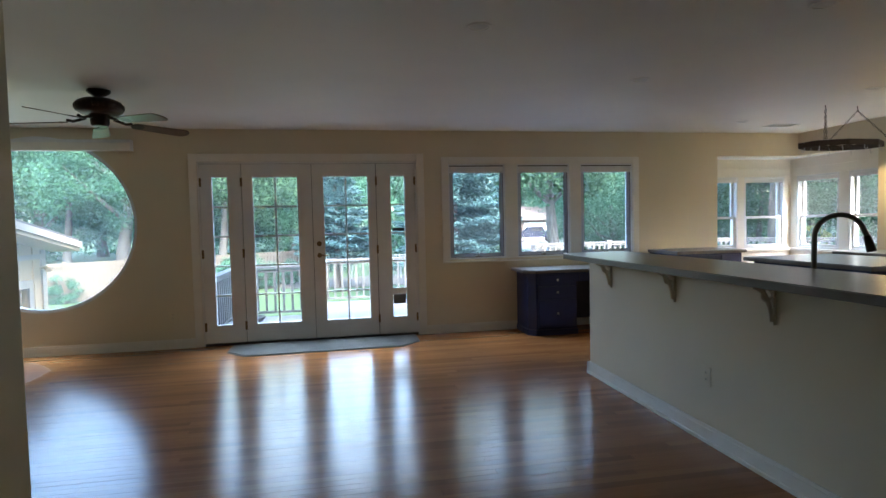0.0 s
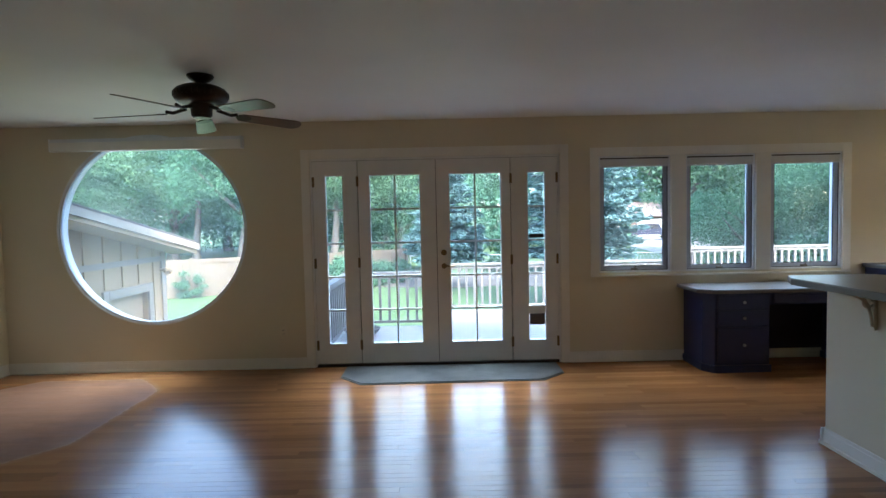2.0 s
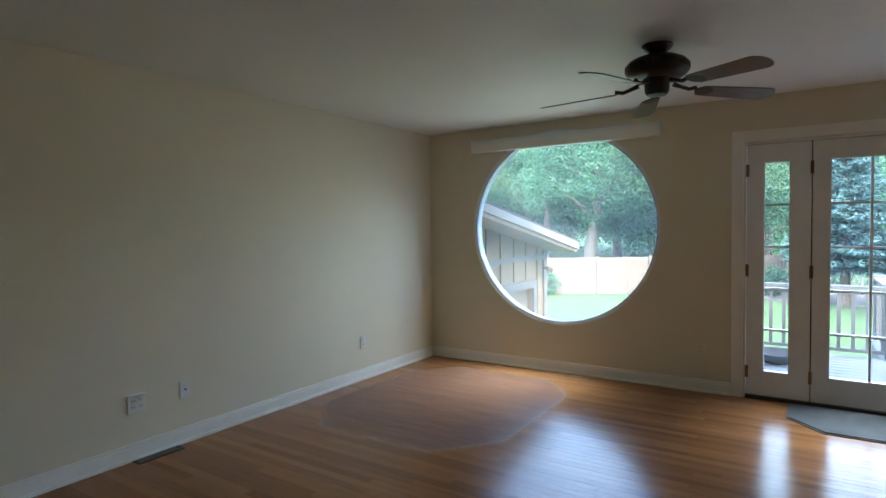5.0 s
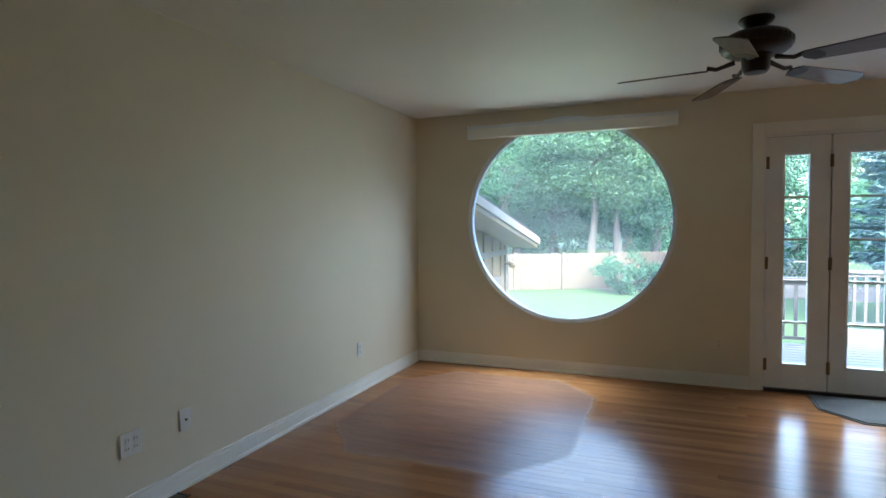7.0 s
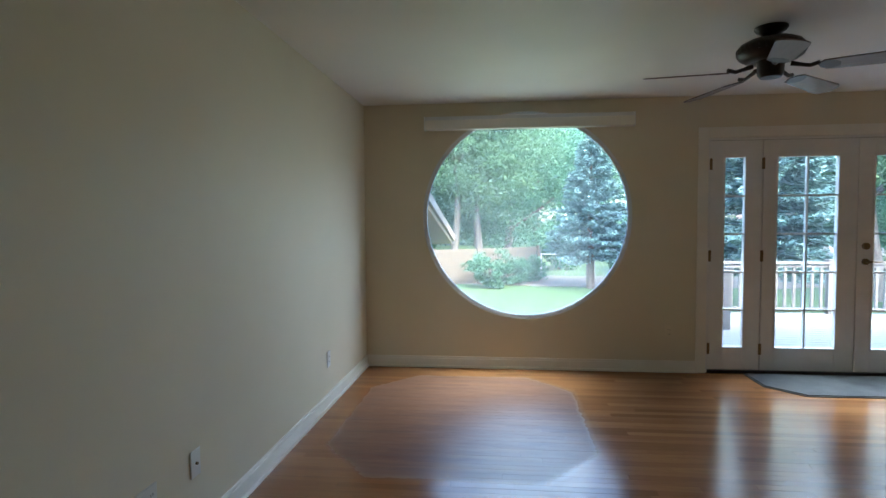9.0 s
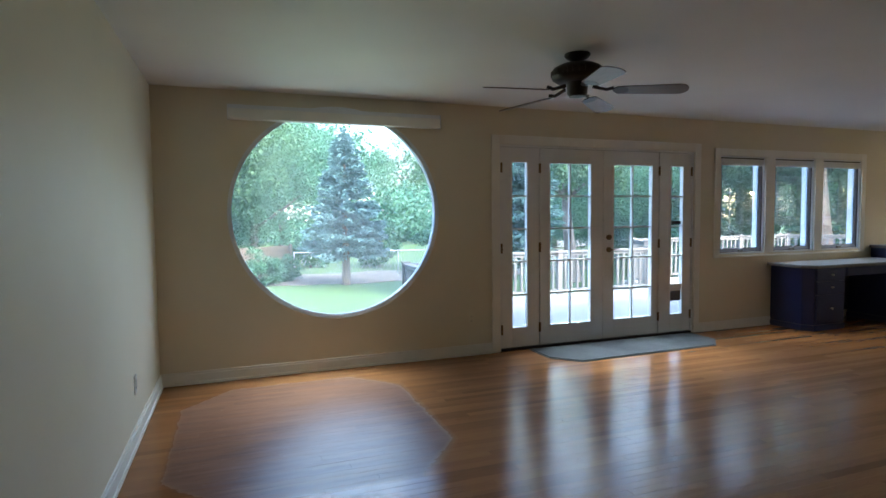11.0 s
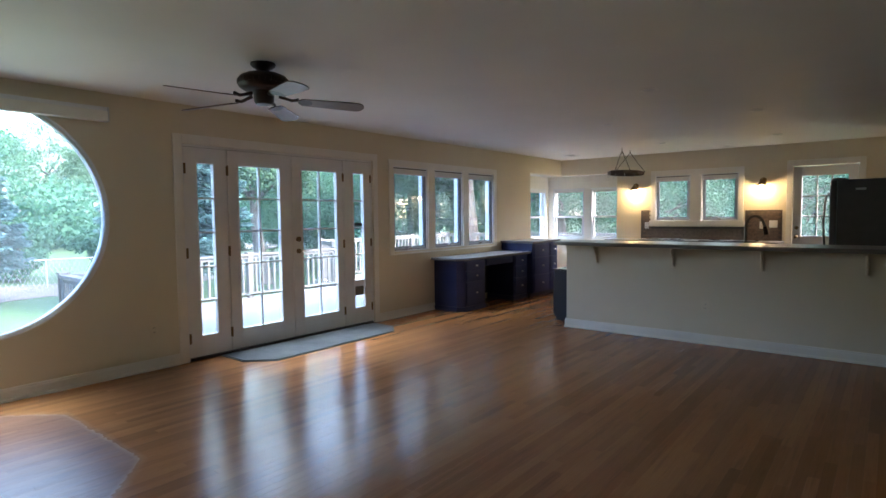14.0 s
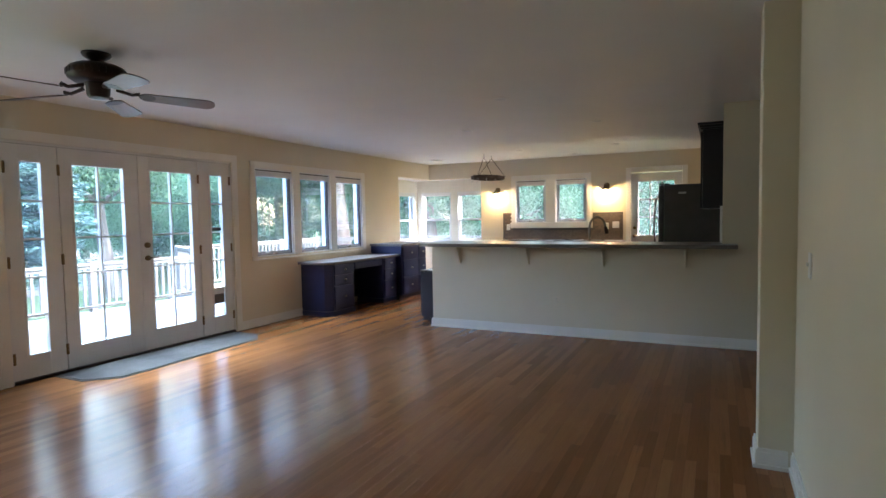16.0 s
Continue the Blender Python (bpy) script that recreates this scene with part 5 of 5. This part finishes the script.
def spruce(seed, height, radius):
    rng = np.random.default_rng(seed)
    t = thing("spruce_tree", (0, 0, 0), "tall blue spruce with layered drooping branches", "tree", "spruces")
    bm = bmesh.new()
    pipe(bm, [(0, 0, -0.1), (0, 0, height * 0.5), (0, 0, height * 0.98)], [0.17, 0.1, 0.015], 12)
    C0, A0, B0 = [], [], []
    z = 1.2
    while z < height - 0.15:
        f = z / height
        length = radius * (1 - f) ** 0.75 * (1.0 if f > 0.3 else 0.7 + 1.0 * f)
        for k in range(int(8 + 7 * (1 - f))):
            ang = rng.random() * 2 * math.pi
            L = length * (0.72 + 0.4 * rng.random())
            zz = z + rng.normal() * 0.06
            rise = 0.05 - 0.30 * (1 - f)
            n = max(14, int(125 * L))
            u = rng.random(n) ** 0.65
            d = np.array([math.cos(ang), math.sin(ang), 0])
            side = np.array([-d[1], d[0], 0])
            sp = (rng.random(n) - 0.5) * 2 * 0.26 * L * (0.25 + u) * (1.1 - u)
            zc = zz + rise * L * u + 0.16 * L * u * u + rng.normal(size=n) * 0.035 - 0.05 * np.abs(sp)
            P = d[None] * (u * L)[:, None] + side[None] * sp[:, None]
            P[:, 2] = zc
            along = unit(d[None] * (0.8 + 0.2 * rng.random((n, 1))) + side[None] * (np.sign(sp) * 0.7)[:, None] + np.array([0, 0, 1])[None] * (rng.normal(size=(n, 1)) * 0.3 - 0.1))
            b = unit(np.cross(along, rng.normal(size=(n, 3)) * 0.5 + np.array([0, 0, 1.0])))
            s = 0.10 * (0.7 + 0.6 * rng.random((n, 1)))
            C0.append(P), A0.append(along * s), B0.append(b * s * 0.34)
        z += 0.12 + 0.08 * (1 - f)
    part("trunk", bm, BARKB, t, smooth=True)
    crown = new("crown", quads("crown", np.concatenate(C0), np.concatenate(A0), np.concatenate(B0), NEEDLE))
    crown.parent = t
    return t


def put(ob, x, y, z=GZ0, turn=0.0, s=1.0):
    ob.matrix_basis = pose(x, y, z, 0, 0, turn) @ Matrix.Scale(s, 4)
    return ob


put(spruce(3, 6.0, 2.15), -0.1, 22.9)
put(spruce(8, 9.5, 2.5), 3.7, 17.6)

big_a = put(leafy_tree(11, 9.4, 3.9, 0.23, LEAFA, BARKG, 120, 300, 0.068, 0.5, 0.0, "broadleaf_tree", "tall broadleaf tree with a pale grey forked trunk", 0.34), -5.8, 30.0)
big_b = put(leafy_tree(23, 9.6, 4.3, 0.40, LEAFB, BARKG, 140, 300, 0.068, 0.34, 0.06, "broadleaf_tree", "tall cottonwood with a leaning grey trunk", 0.3), -11.5, 33.0)
big_c = put(leafy_tree(37, 8.2, 4.3, 0.3, LEAFB, BARKG, 150, 320, 0.066, 0.25, 0.0, "broadleaf_tree", "dense green broadleaf tree", 0.12), 19.5, 40.0)
trunk_a = put(leafy_tree(41, 8.0, 3.4, 0.28, LEAFA, BARKP, 90, 240, 0.075, 0.4, -0.12, "broadleaf_tree", "broadleaf tree with a leaning grey trunk", 0.42), 8.3, 20.2)
trunk_b = put(leafy_tree(53, 7.5, 3.0, 0.46, LEAFA, BARKW, 90, 240, 0.07, 0.5, 0.0, "broadleaf_tree", "broad old tree with thick furrowed bark", 0.5), 11.5, 12.75)
trunk_c = put(leafy_tree(59, 8.0, 3.3, 0.40, LEAFB, BARKG, 90, 240, 0.075, 0.5, 0.0, "broadleaf_tree", "broad old tree with pale bark", 0.45), 15.0, 11.2)
for src, x, y, turn, s in (
    (big_a, -15.5, 36, 40, 1.1), (big_a, -4.6, 31.0, 130, 1.0), (big_c, -3.0, 38, 20, 1.1), (big_b, -1.0, 42, 200, 1.0), (big_c, -9.5, 40, 120, 1.2),
    (big_c, -20, 42, 10, 1.3), (big_b, -25, 36, 310, 1.0), (big_c, -14, 47, 200, 1.3),
    (big_c, 16.5, 29, 75, 0.95), (big_a, 19, 33, 180, 0.9), (big_c, 17, 22, 15, 0.8), (big_c, 22, 17, 140, 0.95),
    (big_a, 24, 25, 210, 1.0), (big_c, 27, 11, 30, 1.0), (big_b, 26, 3, 15, 1.0), (big_c, 19, 4.5, 260, 0.8),
    (big_c, 18, -2, 60, 0.9), (big_c, 14.5, 7.5, 310, 0.62), (big_a, 33, 18, 20, 1.2), (big_c, 34, 8, 160, 1.3),
    (big_c, 36, 30, 100, 1.3), (big_b, 5, 58, 45, 1.2), (big_c, 36, 74, 45, 1.3), (big_c, 28, 82, 145, 1.5), (big_a, 20, 84, 245, 1.5),
    (big_b, 44, 60, 245, 1.4), (big_c, -6, 58, 0, 1.4), (big_c, -22, 58, 50, 1.6), (big_c, -36, 50, 80, 1.6), (big_a, 14, 16.5, 60, 0.62),
    (big_c, 12.2, 23.5, 250, 0.62), (big_c, 48, 36, 20, 1.6), (big_c, 46, 14, 20, 1.6), (big_c, 44, -6, 20, 1.5), (big_c, 30, -6, 200, 1.2)):
    copy_thing(src, pose(x, y, GZ0, 0, 0, turn)).scale = (s, s, s)
# far woods that close the view all round the yard
wrng = np.random.default_rng(97)
ang = radians(-75) + wrng.random(420) * radians(215)
rad = 52 + 22 * wrng.random(420)
rad += 40 * ((ang > radians(15)) & (ang < radians(26)))  # set back behind the house across the street
mid = np.stack([rad * np.sin(ang), rad * np.cos(ang), GZ0 + 0.5 + 10.5 * wrng.random(420) ** 1.2], 1)
gap = (ang > radians(7)) & (ang < radians(26))
mid[gap, 2] = GZ0 + 0.4 + 0.4 * (mid[gap, 2] - GZ0)
leaves = np.repeat(mid, 260, 0)
leaves = leaves + unit(wrng.normal(size=leaves.shape)) * (wrng.random((len(leaves), 1)) ** 0.5) * np.array([3.4, 3.4, 2.2])
leaves[:, 2] = np.maximum(leaves[:, 2], GZ0)
la = unit(wrng.normal(size=leaves.shape))
lb = unit(np.cross(la, wrng.normal(size=leaves.shape)))
ls = 0.24 * (0.6 + 0.8 * wrng.random((len(leaves), 1)))
woods = new("woods", quads("woods", leaves, la * ls, lb * ls * 0.8, LEAFB))
tagged(woods, "dense far green woods behind the yard", "woods", kind="stuff")
bush = put(leafy_tree(71, 2.3, 1.2, 0.05, LEAFB, BARKG, 40, 110, 0.075, 0.15, 0.0, "bush", "rounded green bush by the fence", 0.0), -3.9, 22.6, s=0.68)
for x, y, s in ((-3.0, 23.9, 0.55), (-2.2, 25.0, 0.5), (-9.6, 21.5, 0.45), (3.0, 30, 1.3), (6.2, 29, 1.2), (-0.5, 31, 1.2), (11.8, 17.5, 1.1), (13.5, 13.8, 1.2), (10.0, 16.0, 0.9), (15.5, 9.2, 1.1), (13.8, 5.8, 1.0), (14.5, 3.2, 1.2), (13.6, 1.2, 1.1), (13.2, 8.2, 0.9), (16, -1, 1.3)):
    copy_thing(bush, pose(x, y, GZ0, 0, 0, 50 * x)).scale = (s, s, s)
shrub = put(leafy_tree(83, 2.4, 0.8, 0.04, LEAFY, BARKG, 26, 70, 0.07, 0.2, 0.0, "bush", "yellow-green shrub beyond the deck", 0.2), 13.1, 13.9)


# ---- fences ----
def board_fence(points, height, label):
    t = thing("wooden_fence", (0, 0, GZ0), label, "fence")
    bm = bmesh.new()
    box(bm, (-0.07, -0.012, 0.02), (0.07, 0.012, height))
    board = mesh_of("board", bm, FENCEW)
    bm = bmesh.new()
    box(bm, (-0.05, -0.05, 0), (0.05, 0.05, height + 0.06))
    post = mesh_of("post", bm, FENCEW, 0.005)
    for p, q in zip(points, points[1:]):
        p, q = Vector((*p, 0)), Vector((*q, 0))
        d = q - p
        turn = math.degrees(math.atan2(d.y, d.x))
        back = pose(0, 0, 0, 0, 0, turn).to_3x3() @ Vector((0, -0.06, 0))
        m = int(d.length / 0.143)
        pieces("board", board, t, [Matrix.Translation(p + d * (k + 0.5) / m) @ pose(0, 0, 0, 0, 0, turn) for k in range(m)])
        c = max(1, round(d.length / 2.3))
        pieces("post", post, t, [Matrix.Translation(p + d * k / c + back) @ pose(0, 0, 0, 0, 0, turn) for k in range(c + 1)])
        for z in (0.18, height * 0.55, height - 0.12):
            bm = bmesh.new()
            box(bm, (0, -0.045, z - 0.035), (d.length, -0.013, z + 0.035))
            r = part("rail", bm, FENCEW, t)
            r.matrix_basis = Matrix.Translation(p) @ pose(0, 0, 0, 0, 0, turn)


board_fence([(-16.0, 19.0), (-9.5, 21.6), (-4.4, 24.3), (-1.9, 26.2)], 1.42, "tan weathered board fence with posts and rails")


def chain_fence(p, q):
    t = thing("chain_link_fence", (0, 0, GZ0), "low galvanised chain-link fence", "fence")
    p, q = Vector((*p, 0)), Vector((*q, 0))
    d = q - p
    c = round(d.length / 2.2)
    bm = bmesh.new()
    rod(bm, (0, 0, 0), (0, 0, 1.12), 0.03, seg=10)
    post = mesh_of("post", bm, CLINK)
    pieces("post", post, t, [Matrix.Translation(p + d * k / c) for k in range(c + 1)])
    bm = bmesh.new()
    rod(bm, p + Vector((0, 0, 1.08)), q + Vector((0, 0, 1.08)), 0.022, seg=8)
    part("top_rail", bm, CLINK, t)
    bm = bmesh.new()
    n = int(d.length / 0.16)
    for k in range(n):
        a = p + d * k / n
        for sx in (-1, 1):
            b = a + d.normalized() * (0.5 * sx)
            rod(bm, a + Vector((0, 0, 0.03)), b + Vector((0, 0, 1.06)), 0.004, seg=3)
    part("mesh", bm, CLINK, t)


chain_fence((-1.7, 26.4), (14.0, 24.4))


# ---- the lower wing beside the round window ----
def wing():
    t = thing("garage_wing", (-0.12, 0, GZ0), "beige board-and-batten wing with a sloping roof", "building")
    x1, ya, yb = -4.42, N + TH + 0.02, 9.62
    za, zb = 2.79, 2.29
    bm = bmesh.new()
    poly = [(ya, 0), (8.15, 0), (8.15, 1.72), (9.12, 1.72), (9.12, 0), (yb, 0), (yb, zb), (ya, za)]
    f = [bm.verts.new((x1, y, z)) for y, z in poly]
    g = [bm.verts.new((x1 - 0.14, y, z)) for y, z in poly]
    bm.faces.new(f)
    bm.faces.new(list(reversed(g)))
    for k in range(len(poly)):
        j = (k + 1) % len(poly)
        bm.faces.new((f[k], g[k], g[j], f[j]))
    box(bm, (-10.5, yb - 0.14, 0), (x1 - 0.141, yb, zb))
    part("wall", bm, SIDING, t)
    for k in range(8):
        y = ya + 0.12 + 0.4 * k
        lo = 1.86 if 8.0 < y < 9.3 else 0.05
        zt = za + (zb - za) * (y - ya) / (yb - ya) - 0.02
        if y < yb - 0.03:
            boxes("batten", [((x1 + 0.001, y - 0.022, lo), (x1 + 0.022, y + 0.022, zt))], SIDING, t)
    boxes("frieze_board", [((x1 + 0.0225, ya, 2.13), (x1 + 0.034, yb, 2.21))], FASCIA, t)
    boxes("corner_board", [((x1 + 0.002, yb - 0.1, 0.02), (x1 + 0.03, yb + 0.02, 2.27))], FASCIA, t)
    d = boxes("door_frame", [((x1 + 0.002, 8.03, 0.02), (x1 + 0.035, 8.15, 1.84)), ((x1 + 0.002, 9.12, 0.02), (x1 + 0.035, 9.24, 1.84)), ((x1 + 0.002, 8.151, 1.721), (x1 + 0.035, 9.119, 1.84))], FASCIA, t, bevel=0.004)
    boxes("door", [((x1 - 0.12, 8.155, 0.03), (x1 - 0.07, 9.115, 1.715))], SIDING, t, "plain beige door set back in its frame", bevel=0.004)
    slope = (za - zb) / (yb - ya)
    bm = bmesh.new()
    y_a, y_b = ya, yb + 0.2
    def at(y, up):
        return za - slope * (y - ya) + up
    for xx0, xx1, u0, u1, mat_name in ((-10.6, -3.98, 0.02, 0.16, 0),):
        v = [bm.verts.new((x, y, at(y, u))) for x in (xx0, xx1) for y in (y_a, y_b) for u in (u0, u1)]
        for fc in ((0, 1, 3, 2), (4, 6, 7, 5), (0, 4, 5, 1), (2, 3, 7, 6), (1, 5, 7, 3), (0, 2, 6, 4)):
            bm.faces.new([v[i] for i in fc])
    r = part("roof", bm, ROOFM, t, "dark shingled sloping roof")
    bm = bmesh.new()
    v = [bm.verts.new((x, y, at(y, u))) for x in (-3.979, -3.945) for y in (y_a, y_b + 0.02) for u in (0.02, 0.118)]
    for fc in ((0, 1, 3, 2), (4, 6, 7, 5), (0, 4, 5, 1), (2, 3, 7, 6), (1, 5, 7, 3), (0, 2, 6, 4)):
        bm.faces.new([v[i] for i in fc])
    part("fascia", bm, FASCIA, r, "tan painted rake board")
    bm = bmesh.new()
    v = [bm.verts.new((x, y, at(y, u))) for x in (x1 + 0.036, -3.9795) for y in (y_a, y_b) for u in (-0.03, 0.019)]
    for fc in ((0, 1, 3, 2), (4, 6, 7, 5), (0, 4, 5, 1), (2, 3, 7, 6), (1, 5, 7, 3), (0, 2, 6, 4)):
        bm.faces.new([v[i] for i in fc])
    part("soffit", bm, SIDING, r, "beige soffit")
    bm = bmesh.new()
    rod(bm, (x1 + 0.03, 9.45, 2.0), (x1 + 0.10, 9.45, 2.0), 0.02, seg=12)
    rod(bm, (x1 + 0.10, 9.44, 2.01), (x1 + 0.17, 9.38, 1.96), 0.024, 0.034, 14)
    rod(bm, (x1 + 0.10, 9.46, 2.01), (x1 + 0.17, 9.52, 1.96), 0.024, 0.034, 14)
    part("flood_light", bm, SIDING, t, "twin outdoor flood light")


wing()


# ---- across the street ----
def neighbour():
    t = thing("neighbour_house", (24.0, 74, GZ0), "low brick house with a faded pinkish roof", "house")
    boxes("wall", [((-9, 0, 0), (9, 8, 2.7))], BRICKW, t)
    bm = bmesh.new()
    v = [bm.verts.new(c) for c in ((-9.8, -0.8, 2.6), (9.8, -0.8, 2.6), (9.8, 8.8, 2.6), (-9.8, 8.8, 2.6), (-7, 4, 4.6), (7, 4, 4.6))]
    for f in ((0, 1, 5, 4), (2, 3, 4, 5), (1, 2, 5), (3, 0, 4), (3, 2, 1, 0)):
        bm.faces.new([v[i] for i in f])
    part("roof", bm, PINKR, t)
    boxes("garage_door", [((1.2, -0.06, 0.05), (4.4, -0.002, 2.25))], VINYL, t, "white garage door", bevel=0.01)
    for x in (-6.5, -3.2):
        w = boxes("window", [((x, -0.05, 1.0), (x + 1.4, -0.002, 2.1))], VINYL, t)
        boxes("pane", [((x + 0.08, -0.06, 1.08), (x + 1.32, -0.052, 2.02))], BLACKG, w)


def truck():
    t = thing("pickup_truck", (22.6, 62.5, GZ0 + 0.03), "dark blue pickup truck parked on the driveway", "car", turn=172)
    bm = bmesh.new()
    prof = [(-2.7, 0.55), (2.65, 0.55), (2.75, 0.75), (2.7, 1.05), (1.35, 1.18), (0.75, 1.78), (-0.75, 1.8), (-0.95, 1.2), (-2.7, 1.18)]
    a = [bm.verts.new((x, -0.95, z)) for x, z in prof]
    b = [bm.verts.new((x, 0.95, z)) for x, z in prof]
    bm.faces.new(a)
    bm.faces.new(list(reversed(b)))
    for k in range(len(prof)):
        j = (k + 1) % len(prof)
        bm.faces.new((a[k], b[k], b[j], a[j]))
    part("body", bm, CARP, t, bevel=0.06)
    for x in (-1.7, 1.75):
        for s in (-1, 1):
            bm = bmesh.new()
            rod(bm, (x, s * 0.78, 0.37), (x, s * 1.0, 0.37), 0.37, seg=24)
            w = part("wheel", bm, RUBBER, t)
            bm = bmesh.new()
            rod(bm, (x, s * 1.0, 0.37), (x, s * 1.02, 0.37), 0.22, seg=20)
            part("rim", bm, STEEL, w)
    for s in (-1, 1):
        boxes("side_window", [((-0.65, s * 0.955 - 0.004, 1.25), (0.65, s * 0.955 + 0.004, 1.68))], BLACKG, t)
    bm = bmesh.new()
    box(bm, (2.70, -0.8, 0.78), (2.79, -0.45, 0.95))
    part("headlight", bm, VINYL, t, "clear headlight")
    bm = bmesh.new()
    box(bm, (2.70, 0.45, 0.78), (2.79, 0.8, 0.95))
    part("headlight", bm, VINYL, t, "clear headlight")


neighbour()
truck()


def patio_chair(x, y, turn):
    t = thing("patio_chair", (x, y, -0.14), "grey wrought metal patio chair on the deck", "chair", turn=turn)
    boxes("seat", [((-0.23, -0.23, 0.42), (0.23, 0.23, 0.445))], CLINK, t, bevel=0.01)
    bm = bmesh.new()
    arc = [(-0.2 * math.cos(math.pi * k / 12), 0.24 + 0.03 * math.sin(math.pi * k / 12), 0.78 + 0.2 * math.sin(math.pi * k / 12)) for k in range(13)]
    pipe(bm, [(-0.2, 0.22, 0.44)] + arc + [(0.2, 0.22, 0.44)], 0.014, 8)
    for u in (-0.1, 0, 0.1):
        pipe(bm, [(u, 0.22, 0.44), (u * 1.3, 0.25, 0.7), (u * 0.8, 0.265, 0.93)], 0.009, 6)
    part("backrest", bm, CLINK, t, smooth=True)
    for sx in (-0.2, 0.2):
        for sy in (-0.2, 0.2):
            bm = bmesh.new()
            rod(bm, (sx, sy, 0), (sx * 0.95, sy * 0.95, 0.42), 0.013, seg=8)
            part("leg", bm, CLINK, t)


patio_chair(6.15, 8.05, 20)


def deck_bowl(x, y):
    t = thing("water_bowl", (x, y, -0.139), "wide dark bowl on the deck", "bowl")
    bm = bmesh.new()
    lathe(bm, [(0.12, 0), (0.2, 0.05), (0.26, 0.12), (0.25, 0.12), (0.19, 0.06), (0.02, 0.04)], 28)
    part("shell", bm, RUBBER, t, smooth=True)


deck_bowl(-1.38, 8.75)

# ---- mosaic tiles on the splash back ----
TILE = plain("glossy_brown_tile", (0.2, 0.15, 0.12), 0.12, vary=0.3, scale=25, bump=0.5)
bm = bmesh.new()
box(bm, (-0.007, -0.0355, -0.0165), (0, 0.0355, 0.0165))
tile = mesh_of("tile", bm, TILE, 0.002)
spots = []
for r in range(15):
    z = 0.94 + 0.0365 * r
    for c in range(31):
        y = 2.785 + 0.0745 * c + (0.037 if r % 2 else 0)
        top = 1.40 if y < 3.23 else 1.12 if y < 4.82 else 1.42
        if z < top and y < 4.945:
            spots.append(Matrix.Translation((E - 0.0065, y, z)) @ pose(0, 0, 0, 0, random.uniform(-3, 3), random.uniform(-4, 4)))
pieces("tile", tile, splash, spots[:300])

# ---- oak strips ----
floor = tagged(boxes("floor", [((W, -1.7, -0.0118), (BX, BY, -0.0095))], SUB), "glossy honey oak strip floor with a worn rug outline", "floor", kind="structure")
rng = random.Random(5)
STRIP = 0.0572
near = 0
verts, faces = [], []
shared = {}
lengths = (0.55, 0.8, 1.05, 1.3, 1.6)
for row in range(int((BY + 1.7) / STRIP) + 1):
    ya = -1.7 + row * STRIP
    yb = min(ya + STRIP, BY)
    x = W - rng.random() * 0.9
    end = BX if ya > 5.45 else E
    if ya > N:
        start_x = 4.98
    else:
        start_x = W if ya > 0.82 else (-0.56)
    if ya < 0.95:
        end = 2.14
    while x < end:
        L = rng.choice(lengths)
        a, b = max(x, start_x), min(x + L, end)
        x += L
        if b - a < 0.05:
            continue
        clear = a > start_x and b < end
        if clear and near < 300 and -4.4 < a < 1.2 and 2.6 < ya < 5.6:
            near += 1
            if L not in shared:
                t_bm = bmesh.new()
                box(t_bm, (0.0003, 0.0003, -0.009), (L - 0.0003, STRIP - 0.0003, 0))
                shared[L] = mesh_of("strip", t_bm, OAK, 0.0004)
            ob = new("strip", shared[L])
            ob.parent = floor
            ob.matrix_basis = pose(a, ya, rng.uniform(-0.0003, 0.0))
        else:
            n0 = len(verts)
            e = 0.0003
            h = rng.uniform(-0.0003, 0.0)
            for (px, py, pz) in ((a + e, ya + e, h), (b - e, ya + e, h), (b - e, yb - e, h), (a + e, yb - e, h), (a + e, ya + e, -0.009), (b - e, ya + e, -0.009), (b - e, yb - e, -0.009), (a + e, yb - e, -0.009)):
                verts.append((px, py, pz))
            faces += [(n0, n0 + 1, n0 + 2, n0 + 3), (n0, n0 + 4, n0 + 5, n0 + 1), (n0 + 1, n0 + 5, n0 + 6, n0 + 2), (n0 + 2, n0 + 6, n0 + 7, n0 + 3), (n0 + 3, n0 + 7, n0 + 4, n0)]
me = bpy.data.meshes.new("strips")
me.from_pydata(verts, [], faces)
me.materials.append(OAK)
rest = new("strips", me)
rest.parent = floor
tagged(rest, "further oak strips of the same floor", kind="stuff")
